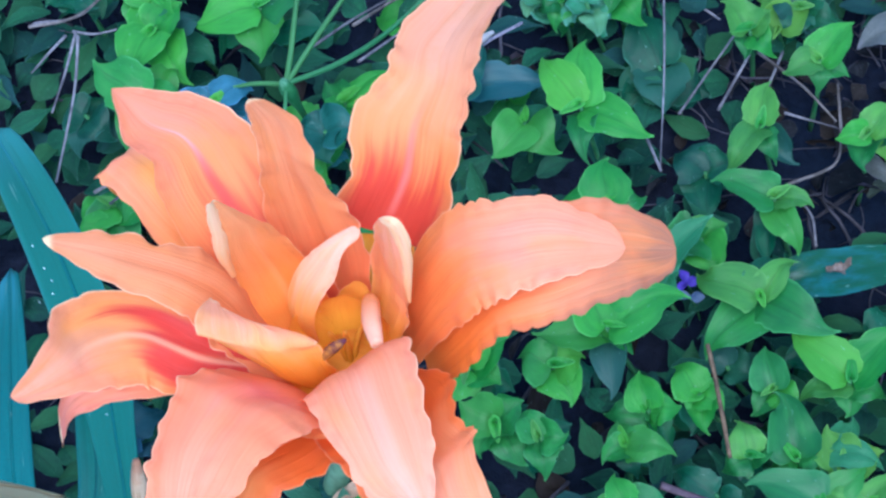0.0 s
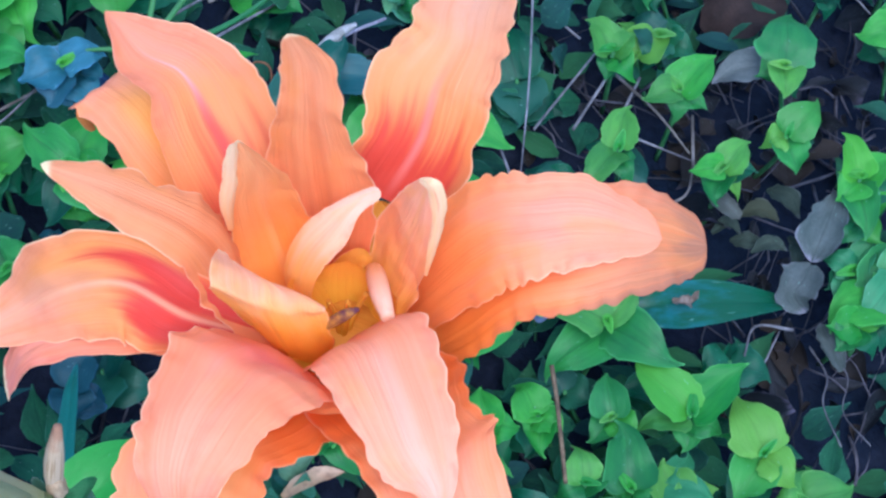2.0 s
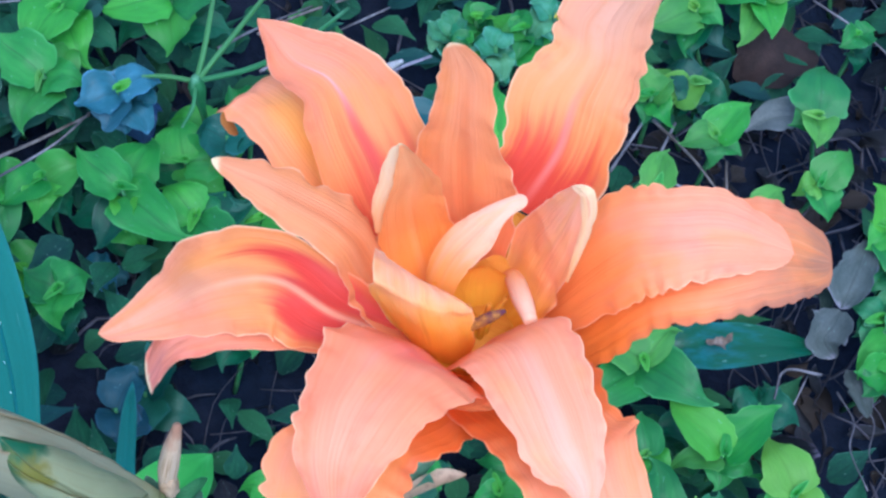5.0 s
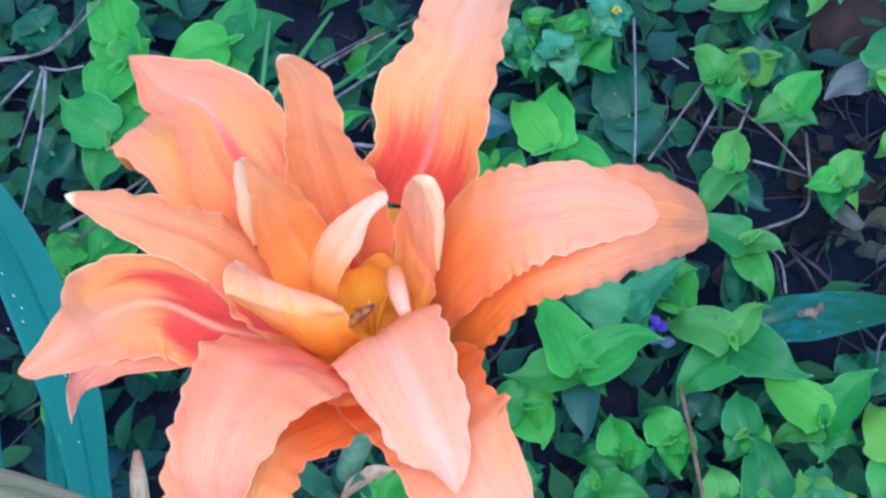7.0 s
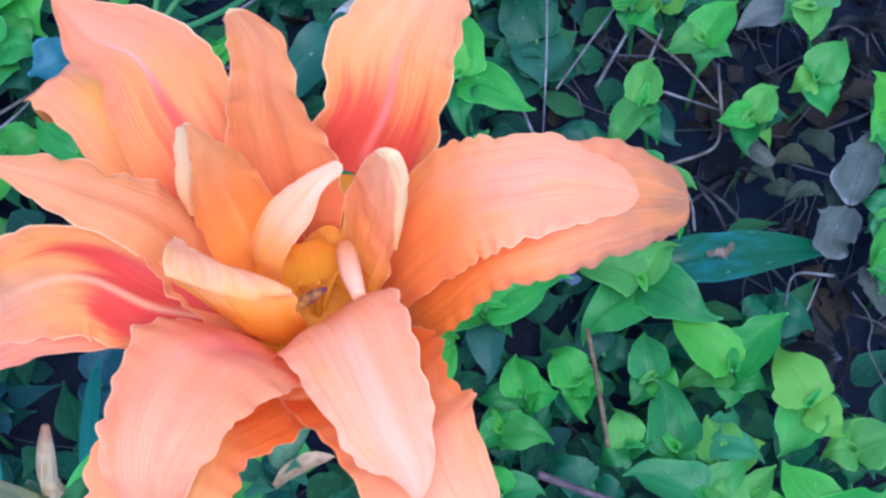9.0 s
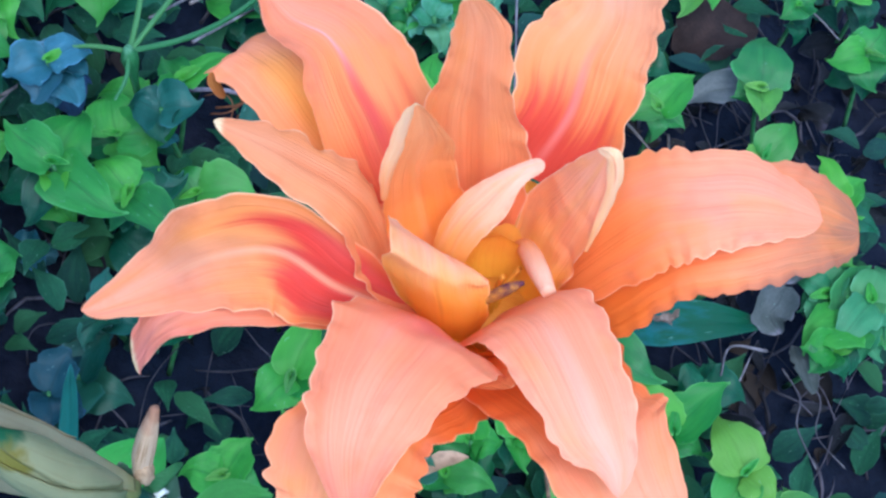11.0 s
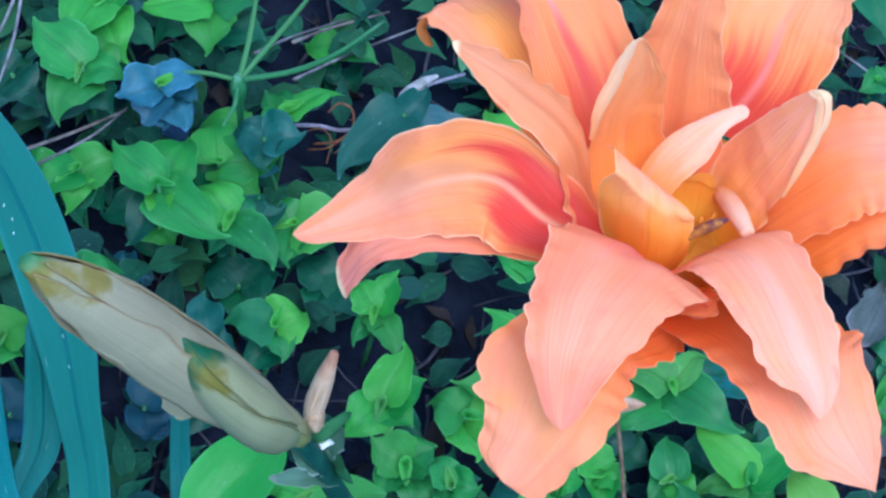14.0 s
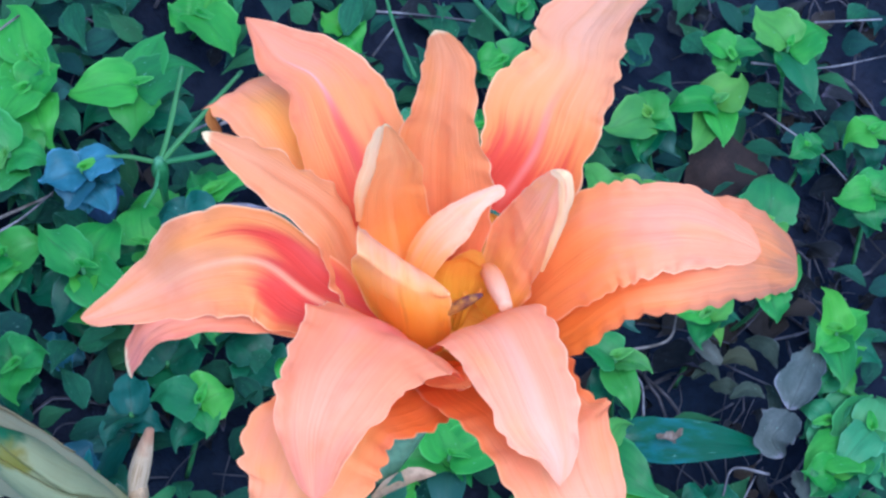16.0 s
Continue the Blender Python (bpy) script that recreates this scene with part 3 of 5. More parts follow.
petal([(-20.9, -11.1, 421.6), (-37.1, -11.9, 431.6), (-51.3, -12.6, 435.8), (-62.9, -13.7, 435.1), (-71.3, -16, 430.2), (-76, -19.8, 421.2)], [3.5, 4.3, 4.8, 5.2, 5.2, 4.5], [2, 2, 2, 2, 2, 1], M_PETAL_LIP, "narrow folded petal rim", asym=(-0.01, -0, -0.01, -0.02, -0.02, -0.03), cup=0.02, up=(0.99, 0.11, 1.0), ruffle=0.06, waves=6, seed=9)
# towards -y
petal([(-15.6, -17.3, 427.1), (-19.2, -20.6, 446.7), (-24.3, -25.5, 458), (-30.2, -35.2, 460.8), (-33.4, -46, 459.1), (-33, -54.4, 445.9)], [7.8, 13, 15, 11.9, 8.1, 2.1], [-7, -3, 2, 3, -9, -14], M_PETAL_MAGENTA, "", asym=(0.01, -0.01, 0.05, -0.01, -0.04, 0.05), cup=-0.11, up=(0.4, 0.92, 1.0), ruffle=0.05, waves=9, seed=10)
petal([(-14.3, -18.8, 424.6), (-21.5, -26.2, 435.1), (-28.5, -33.9, 440.9), (-33.4, -42.8, 441.7), (-35.8, -52.2, 437.7), (-41.4, -58.9, 429.7)], [6.3, 10.9, 10.2, 13.6, 10.6, 6.8], [-8, -10, -9, -8, -4, -0], M_PETAL_GOLD, "", asym=(-0.01, -0.04, 0.04, 0.08, 0.16, 0.07), cup=0.04, up=(0.45, 0.89, 1.0), ruffle=0.055, waves=10, seed=11)
petal([(-14.9, -14.5, 431.2), (-6.1, -16.2, 447.7), (1.1, -25.1, 454.7), (6.1, -37, 455.8), (9.8, -43.9, 453.9), (10.4, -49.6, 452)], [9.9, 12, 10.4, 8.1, 4.3, 0.3], [1, -6, -13, -6, 2, 5], M_PETAL_BLUSH, "", asym=(0.01, -0.05, 0.12, 0.12, 0.19, 0.11), cup=-0.06, up=(-0.48, 0.88, 1.0), ruffle=0.05, waves=9, seed=12)
petal([(-12.3, -14.3, 421.8), (-5.6, -23.9, 433.4), (1.2, -33.1, 441.1), (7.2, -41.1, 444.9), (15.5, -47.9, 443.5), (23.1, -55.9, 438.4)], [10.8, 14.9, 11.7, 12.7, 9.8, 0.2], [-9, -5, -2, 6, 11, 15], M_PETAL_UNDER, "", asym=(-0.24, -0.27, -0.27, -0.28, 0.09, -0.01), cup=0.1, up=(-0.49, 0.87, 1.0), ruffle=0.042, waves=10, seed=13)
# inner petals
petal([(-20, -4.5, 423.5), (-23.6, 3.4, 430.5), (-26.1, 8.3, 438.6), (-26.3, 9.4, 450.1), (-25.3, 9.3, 459.4), (-25.7, 8.8, 466.9), (-27.1, 8.9, 474)], [6.5, 7.6, 7.6, 6.4, 4.7, 3, 1], [22, 22, 24, 23, 17, 9, 2], M_PETAL_INNER, "small upright orange inner petal", asym=(0, 0, 0.02, -0.03, 0.01, -0.03, -0.01), cup=0.12, up=(0.0, -1.0, 0.3), ruffle=0.05, waves=6, fold=0.15, seed=14)
cup_rows = [
    [(-22, -11, 425), (-19, -14, 424), (-14, -13, 425)],
    [(-28.5, -11, 440), (-20, -16, 438), (-12.2, -13, 436)],
    [(-30.5, -12.5, 453), (-21, -16.5, 450), (-12.2, -12.5, 443)],
    [(-31.2, -14, 464), (-21.8, -16.2, 457), (-12.5, -12, 447)],
    [(-29, -17, 471), (-22, -15.5, 461), (-13.2, -11.8, 449)],
    [(-30, -12, 470.5), (-23, -11.8, 461.5), (-14, -10.8, 450)],
    [(-30.5, -6, 461.5), (-27.5, -8.5, 462), (-24.5, -11, 460.5)]]
bm = bmesh.new()
loft(bm, cup_rows, 48, 22, 0.45, 15, 0.001)
part("petal", bm, M_PETAL_CUP, flower, "cupped orange yellow inner petal with a folded rim")
petal([(-20.2, -4.1, 429.8), (-20.1, -2, 437.6), (-17.8, 0.9, 443.3), (-13.7, 4.1, 447.7), (-9.4, 7.6, 451), (-4.3, 10.1, 452.8)], [2.4, 3.5, 3.9, 4, 2.1, 1.2], [6, 1, -5, -8, -7, -5], M_PETAL_PALE, "pale rolled inner petal", asym=(-0.03, -0.03, -0.05, -0.03, -0.05, -0.1), cup=-0.27, up=(-0.7, -1.0, 0.6), ruffle=0.03, waves=4, seed=16)
petal([(-8.8, -4.7, 424.8), (-4.3, 0.9, 429.5), (-1.6, 4.2, 437.5), (0.8, 4.8, 447.8), (3.1, 4.7, 458.6), (5.1, 4.8, 469.5)], [6.4, 8.2, 8.7, 6.7, 4.5, 1.6], [-24, -18, -14, -9, 3, 14], M_PETAL_YELLOW, "upright inner petal with a pale rim", asym=(-0.01, -0.01, -0.03, 0.05, 0.08, 0.21), cup=-0.22, up=(-0.6, -0.6, 0.3), ruffle=0.05, waves=5, curl=0.3, seed=17)
petal([(-12, -6, 421), (-11, 0, 427), (-9.5, 4, 431), (-8.5, 6.5, 434)], [4, 5, 4.5, 1.2], [0] * 4, M_PETAL_YELLOW_LOW, "amber inner petal deep in the throat", cup=0.2, up=(-0.4, -1.0, 0.4), ruffle=0.03, waves=4, seed=18)
petal([(-14, -16, 426), (-13, -22, 437), (-11, -27, 444), (-7.5, -29.5, 446.5)], [4, 6, 5.5, 1], [0] * 4, M_PETAL_INNER, "small orange petal tucked between two larger ones", cup=0.1, up=(-0.3, 0.95, 0.6), ruffle=0.04, waves=4, seed=19)
M_TIP_FOLD = petal_material("petal_folded_tip", (0.62, 0.23, 0.055), (0.7, 0.2, 0.05), (0.45, 0.15, 0.04), throat_at=0.2, share=0.3, glow=0.0)
bm = bmesh.new()
ribbon(bm, [(-64.5, 35, 433), (-66, 33.6, 431.6), (-65.2, 32, 430.4), (-63.8, 30.6, 429.6)], [0.8, 1.2, 1.2, 0.5], [0] * 4, cup=-0.5, ruffle=0.1, waves=3, scale=0.001, nv=24, nu=10, seed=93, up=(1, -1, 1))
part("folded_tip", bm, M_TIP_FOLD, flower, "brownish orange tip folded under")
M_RIM = petal_material("petal_rolled_rim", (0.98, 0.6, 0.32), (1.0, 0.5, 0.2), (0.98, 0.68, 0.4), throat_at=0.1, share=0.25, glow=0.2)
for mids, halves, seed in (
        ([(-31.9, 4.4, 444.8), (-31.2, 5.4, 454), (-29.6, 6.6, 461), (-28.8, 7.4, 467), (-27.6, 8.0, 474.5)], [0.5, 1.5, 1.7, 1.4, 0.7], 91),
        ([(4.2, -2.2, 443.5), (5.4, -0.9, 450), (6.6, 0.8, 456), (7.2, 2.3, 462), (6.4, 4.2, 468.2), (3.6, 5.8, 468)], [0.3, 0.8, 1.1, 1.3, 1.4, 0.5], 92)):
    bm = bmesh.new()
    ribbon(bm, mids, halves, [0] * len(halves), cup=-0.5, ruffle=0.12, waves=4, scale=0.001, nv=40, nu=8, seed=seed, up=(0.3, -0.5, 1))
    part("rolled_rim", bm, M_RIM, flower, "pale rolled petal rim")
bm = bmesh.new()
tube(bm, [(-8, 4, 428), (-6, 1.5, 435), (-4, -5, 441), (-2, -10.5, 443.5)], [1.1, 1.8, 1.95, 1.3], scale=0.001, sides=14)
part("petaloid", bm, M_PETAL_PALE, flower, "pale curled petal-like stamen")
bm = bmesh.new()
tube(bm, [(-14.2, -12.8, 441.5), (-12, -12.2, 444), (-9.2, -11.8, 447.3), (-6.8, -11.5, 449.6)], [0.4, 1.0, 1.05, 0.4], scale=0.001)
part("anther", bm, M_ANTHER, flower, "dark purple anther with yellow pollen")
bm = bmesh.new()
tube(bm, [(-26, -24, 385), (-20, -19, 398), (-15, -13, 410), (-13, -9, 420), (-12, -8, 426)], [2.6, 3.0, 3.6, 4.6, 3.0], scale=0.001, sides=16)
M_TUBE = rough_material("tube_pale_green", (0.12, 0.24, 0.13), (0.2, 0.33, 0.2), 60, 0.5, 0.0004)
part("flower_tube", bm, M_TUBE, flower, "pale green flower tube below the petals")
for k in range(6):
    turn = k * math.pi / 3 + 0.4
    c, s = math.cos(turn), math.sin(turn)
    bm = bmesh.new()
    ribbon(bm, [(-12 + c * r, -9 + s * r, z) for r, z in ((2, 422), (6.5, 427), (10, 433), (11.5, 438))], [3, 5.5, 6.2, 4.5], [0] * 4, cup=0.25, scale=0.001, nv=14, nu=8, seed=90 + k, up=(-c, -s, 1))
    part("throat", bm, M_THROAT, flower, "yellow throat inside the bloom")
bm = bmesh.new()
ribbon(bm, [(-11, 1, 418), (-9.5, 8, 420.5), (-8, 14, 423.5), (-6.5, 20, 426)], [7, 8.5, 9, 8], [0] * 4, cup=0.2, scale=0.001, nv=16, nu=8, seed=97, up=(-0.3, -0.9, 1))
part("throat", bm, M_THROAT, flower, "yellow throat inside the bloom")
bm = bmesh.new()
tube(bm, [(-12, -9, 414), (-12, -9.5, 418), (-12.5, -10, 422), (-13, -10.5, 427)], [3.4, 6.5, 8.6, 9.6], scale=0.001, n=12, sides=20)
part("throat", bm, M_THROAT, flower, "yellow throat inside the bloom")
for x, y, z, lean in ((-10, -6, 439, 0.4), (-14, -5, 436, -0.5), (-7, -3, 436, 0.9)):
    bm = bmesh.new()
    tube(bm, [(-12, -9, 424), ((x - 12) / 2, (y - 9) / 2 + 1, (z + 426) / 2), (x, y, z)], [0.7, 0.6, 0.5], scale=0.001, n=10, sides=7)
    part("filament", bm, M_THROAT, flower, "thin orange stamen filament")
bm = bmesh.new()
tube(bm, [(-45, 30, -75), (-44, 12, 60), (-42, -5, 200), (-36, -16, 310), (-30, -21, 365), (-25, -23.5, 388)], [4.2, 3.8, 3.4, 3.0, 3.0, 3.3], scale=0.001, sides=12)
part("scape", bm, M_SCAPE, flower, "smooth green flower stalk")
M_BRACT = leaf_material("bract_pale_green", (0.05, 0.2, 0.11), (0.1, 0.28, 0.17), 0.4, through=0.35)
for mids, halves, seed in (
        ([(-26, -24, 376), (-30, -24, 384), (-33, -23, 391), (-34, -21.5, 396)], [2, 3.6, 3.2, 0.5], 1),
        ([(-27, -25, 374), (-29, -27.5, 382), (-29, -29, 389), (-27.5, -29, 394)], [2, 3.2, 2.8, 0.4], 2),
        ([(-25, -24, 378), (-23, -26, 385), (-21, -27, 391), (-20.5, -26, 396)], [2, 3.0, 2.4, 0.4], 3)):
    bm = bmesh.new()
    ribbon(bm, mids, halves, [0] * 4, cup=0.5, ruffle=0.08, waves=2, scale=0.001, nv=14, nu=8, seed=seed, up=(0, -1, 0.4))
    part("bract", bm, M_BRACT, flower, "small pale green bract")
dry = bmesh.new()
ribbon(dry, [(-26, -29, 386), (-22.5, -27.5, 391), (-18, -26, 394), (-13, -25, 394)], [0.7, 1.5, 1.6, 0.3], [0] * 4, cup=0.5, ruffle=0.15, waves=3, scale=0.001, nv=14, nu=8, seed=31)
M_PALE_DRY = rough_material("pale_dry_bud", (0.5, 0.31, 0.19), (0.62, 0.43, 0.29), 60, 0.7, 0.0004)
part("withered_bud", dry, M_PALE_DRY, flower, "tan withered bud below the bloom")

# ---- the bud cluster on its own stalk ----
def husk_material(name, base, low, ochre, green, ochre_at, green_at, rim=None, line=0.5, roughness=0.5):
    """Papery skin: pale, lined lengthwise, browned rims, an ochre stain and a green tip."""
    m, nt, bs = material(name)
    u, v = attribute(nt, "u"), attribute(nt, "v")
    lines = noise_tex(nt, 1.0, 4.0, combine(nt, math_node(nt, "MULTIPLY", u, 7.0), math_node(nt, "MULTIPLY", v, 1.4), 3.0), 0.65)
    patch = noise_tex(nt, 75.0, 4.0)
    col = mix_color(nt, smooth(nt, v, 0.0, 0.3), low, base)
    col = mix_color(nt, math_node(nt, "MULTIPLY", smooth(nt, lines, 0.5, 0.36), line), col, tuple(c * f for c, f in zip(base, (0.55, 0.42, 0.3))))
    col = mix_color(nt, math_node(nt, "MULTIPLY", smooth(nt, patch, 0.45, 0.7), 0.4), col, tuple(min(1.0, c * 1.3) for c in base))
    spread = math_node(nt, "MULTIPLY", math_node(nt, "SUBTRACT", patch, 0.5), 0.9)
    col = mix_color(nt, math_node(nt, "MULTIPLY", smooth(nt, math_node(nt, "ADD", v, spread), ochre_at, ochre_at + 0.12), 0.9), col, ochre)
    col = mix_color(nt, smooth(nt, math_node(nt, "ADD", v, math_node(nt, "MULTIPLY", spread, -0.6)), green_at, green_at + 0.1), col, green)
    if rim:
        edge = math_node(nt, "ABSOLUTE", u)
        col = mix_color(nt, math_node(nt, "MULTIPLY", smooth(nt, math_node(nt, "ADD", edge, math_node(nt, "MULTIPLY", spread, 0.3)), 0.88, 1.0), 0.55), col, rim)
    nt.links.new(col, bs.inputs["Base Color"])
    bs.inputs["Roughness"].default_value = roughness
    bump(nt, bs, math_node(nt, "ADD", lines, patch), 0.3, 0.001)
    through_light(nt, bs, col, 0.2)
    return m


M_HUSK = husk_material("spent_bloom_husk", (0.31, 0.3, 0.19), (0.22, 0.26, 0.09), (0.22, 0.19, 0.03), (0.05, 0.2, 0.07), 0.84, 0.93, None, 0.25)
M_HUSK_FOLD = husk_material("spent_bloom_fold", (0.35, 0.33, 0.215), (0.26, 0.27, 0.11), (0.23, 0.19, 0.03), (0.03, 0.17, 0.06), 0.78, 0.93, (0.3, 0.2, 0.1), 0.12)
M_BUD = husk_material("bud_skin", (0.29, 0.31, 0.17), (0.11, 0.22, 0.1), (0.17, 0.16, 0.02), (0.012, 0.11, 0.05), 0.66, 0.8, None, 0.35, 0.35)
M_SEPAL = husk_material("bud_sepal", (0.33, 0.35, 0.2), (0.12, 0.24, 0.11), (0.18, 0.16, 0.02), (0.012, 0.11, 0.05), 0.73, 0.78, (0.13, 0.13, 0.045), 0.2, 0.32)
M_DRIED = husk_material("dried_bud", (0.62, 0.46, 0.32), (0.5, 0.36, 0.2), (0.5, 0.27, 0.17), (0.4, 0.2, 0.12), 0.75, 0.9, None, 0.7, 0.7)

buds = thing("daylily_bud_stalk", "green stalk with a spent bloom and buds", "flower bud")
HUSK_AXIS = [(-83, -24, 353), (-90, -26, 366), (-101, -29, 390), (-114, -33, 421), (-123, -35.5, 440), (-128.5, -37, 451)]
bm = bmesh.new()
tube(bm, HUSK_AXIS, [2.6, 4.6, 6.6, 6.6, 4.6, 1.6], scale=0.001, n=40, sides=30, lobes=6, depth=0.05)
husk = part("spent_bloom", bm, M_HUSK, buds, "long beige spent bloom with a greenish tip")


def wrap(axis, radii, turn, arc, lo, hi, mat, parent, name, puff=1.06, seed=0, ragged=0.0):
    """A thin sheath lying round part of a spindle: centred on an angle, so many degrees wide."""
    bm = bmesh.new()
    lu, lv = (bm.verts.layers.float.new(k) for k in ("u", "v"))
    rib = spline(axis, 60)
    rad = [w.x for w in spline([(w, 0, 0) for w in radii], 60)]
    rows = []
    n, nu = 40, 14
    for i in range(n + 1):
        s = lo + (hi - lo) * i / n
        k = min(int(s * 60), 59)
        f = s * 60 - k
        c = rib[k].lerp(rib[k + 1], f)
        r = rad[k] + (rad[k + 1] - rad[k]) * f
        t = (rib[k + 1] - rib[k]).normalized()
        a = t.cross(Vector((0, 0, 1))).normalized()
        o = a.cross(t)
        taper = math.sin(math.pi * min(1.0, 0.12 + 0.88 * i / n)) ** 0.45
        row = []
        for j in range(nu + 1):
            u = 2 * j / nu - 1
            half = radians(arc / 2) * taper * (1 + ragged * noise.noise((s * 14, 2.0 if u > 0 else -2.0, seed)))
            ang = radians(turn) + u * half
            lift = puff + 0.16 * abs(u) ** 4 * (0.4 + abs(noise.noise((s * 9, u, seed + 5)))) + 0.03 * noise.noise((s * 12, u * 3, seed))
            x = bm.verts.new((c + (a * math.cos(ang) + o * math.sin(ang)) * r * lift) * 0.001)
            x[lu], x[lv] = u, s
            row.append(x)
        rows.append(row)
    for p, q in zip(rows, rows[1:]):
        for j in range(nu):
            bm.faces.new((p[j], p[j + 1], q[j + 1], q[j]))
    ob = part(name, bm, mat, parent)
    sol = ob.modifiers.new("thickness", "SOLIDIFY")
    sol.thickness, sol.offset = 0.0003, 0


HUSK_R = [2.6, 4.7, 6.7, 6.7, 4.7, 1.6]
wrap(HUSK_AXIS, HUSK_R, 20, 95, 0.3, 0.99, M_HUSK_FOLD, husk, "husk_fold", 1.09, 61, 0.25)
wrap(HUSK_AXIS, HUSK_R, 95, 80, 0.04, 0.96, M_HUSK_FOLD, husk, "husk_fold", 1.04, 62, 0.2)
wrap(HUSK_AXIS, HUSK_R, 165, 90, 0.1, 0.98, M_HUSK_FOLD, husk, "husk_fold", 1.1, 63, 0.4)
wrap(HUSK_AXIS, HUSK_R, -70, 110, 0.08, 0.9, M_HUSK_FOLD, husk, "husk_fold", 1.06, 64, 0.3)
bm = bmesh.new()
ribbon(bm, [(-107, -30, 392), (-106, -31.5, 386), (-104.5, -32, 381), (-103, -32, 378.5)], [5, 4.5, 3.2, 1.2], [0] * 4, cup=0.2, ruffle=0.12, waves=3, scale=0.001, nv=12, nu=8, seed=66, up=(0.5, -1, 0.3))
part("husk_fold", bm, M_HUSK, husk, "thin yellowish torn edge")
BUD_AXIS = [(-85.5, -24, 353), (-88.5, -29, 368), (-93, -32.5, 386), (-99.5, -33.5, 404), (-104.8, -32.5, 416)]
BUD_R = [2.4, 4.9, 5.5, 4.3, 0.8]
bm = bmesh.new()
tube(bm, BUD_AXIS, BUD_R, scale=0.001, n=32, sides=24, lobes=3, depth=0.05)
bud = part("small_bud", bm, M_BUD, buds, "plump pale bud with a dark green tip")
for turn, arc in ((78, 112), (192, 114), (310, 112)):
    wrap(BUD_AXIS, BUD_R, turn, arc, 0.05, 0.99, M_SEPAL, bud, "sepal", 1.03, turn, 0.06)
bm = bmesh.new()
tube(bm, [(-81.5, -20, 351), (-81, -18.5, 357), (-79.3, -15.5, 365), (-77.4, -12.2, 373)], [1.3, 2.2, 2.0, 0.9], scale=0.001, n=18, sides=12, lobes=4, depth=0.1)
part("dried_bud", bm, M_DRIED, buds, "thin brown dried bud")
bm = bmesh.new()
tube(bm, [(-60, 45, -70), (-66, 30, 80), (-72, 8, 215), (-74, -14, 285), (-80, -22, 335), (-85, -24, 354)], [4.0, 3.6, 3.2, 2.8, 2.5, 2.4], scale=0.001, sides=12)
part("scape", bm, M_SCAPE, buds, "smooth bluish green flower stalk")
for k, (x, y, z, turn, size) in enumerate(((-80, -21, 341, 0.4, 1.3), (-79, -20, 332, 2.2, 1.0), (-81, -22, 347, 3.6, 0.9), (-77, -18, 322, 5.2, 1.5))):
    bm = bmesh.new()
    ribbon(bm, [(0, 0, -2), (2, 0, 3), (4.5, 0, 8), (5, 0, 12)], [1.6, 2.8, 2.0, 0.2], [0] * 4, cup=0.4, scale=0.001 * size, nv=8, nu=6, seed=k, up=(0, 1, 0.2))
    o = part("bract", bm, M_STEM if k != 1 else M_DRY, buds, "small papery bract")
    o.location, o.rotation_euler = (x * 0.001, y * 0.001, z * 0.001), (0, 0, turn)


M_WHITE_PAPER = rough_material("white_papery_scrap", (0.68, 0.72, 0.73), (0.84, 0.87, 0.88), 300, 0.7, 0.0004)
bm = bmesh.new()
ribbon(bm, [(-80.2, -19.4, 341.2), (-79.3, -19.8, 342.2), (-78.0, -20.2, 342.2), (-77.2, -20.5, 341)], [0.8, 1.9, 1.8, 0.6], [0] * 4, cup=0.8, ruffle=0.2, waves=2, scale=0.001, nv=12, nu=8, seed=67, up=(0.3, -0.6, 1))
part("papery_scrap", bm, M_WHITE_PAPER, buds, "white papery scrap on the stalk")
M_PAPER = husk_material("papery_sheath", (0.1, 0.2, 0.13), (0.05, 0.16, 0.1), (0.2, 0.24, 0.2), (0.3, 0.33, 0.3), 0.8, 0.92, (0.5, 0.55, 0.55), 0.3, 0.6)
bm = bmesh.new()
tube(bm, [(-80.5, -20.5, 351), (-81, -20, 353), (-80.8, -19.4, 355.5), (-80.5, -18.8, 357.5)], [1.9, 2.3, 2.2, 1.6], scale=0.001, n=10, sides=14, lobes=5, depth=0.12)
part("bud_collar", bm, M_DRY, buds, "pale papery collar under the dried bud")
for mids, halves, seed in (
        ([(-78, -21, 330), (-81, -22, 337), (-84, -22.5, 343), (-86, -22, 347)], [2.5, 3.6, 3.2, 0.6], 21),
        ([(-76, -19, 318), (-80, -22, 325), (-84, -24, 328), (-88, -24.5, 327), (-91, -24, 325)], [2.2, 2.6, 2.2, 1.4, 0.3], 22),
        ([(-78, -19, 334), (-76, -18, 341), (-75.5, -17.5, 346), (-76, -17, 349)], [2.2, 2.8, 1.8, 0.4], 23),
        ([(-84, -20, 349), (-85.5, -19.5, 352), (-86, -18.5, 355)], [1.0, 1.6, 0.6], 24)):
    bm = bmesh.new()
    ribbon(bm, mids, halves, [0] * len(mids), cup=0.5, ruffle=0.16, waves=4, scale=0.001, nv=18, nu=8, seed=seed, up=(0, -0.4, 1))
    part("sheath", bm, M_PAPER, buds, "green sheath with a papery white rim")


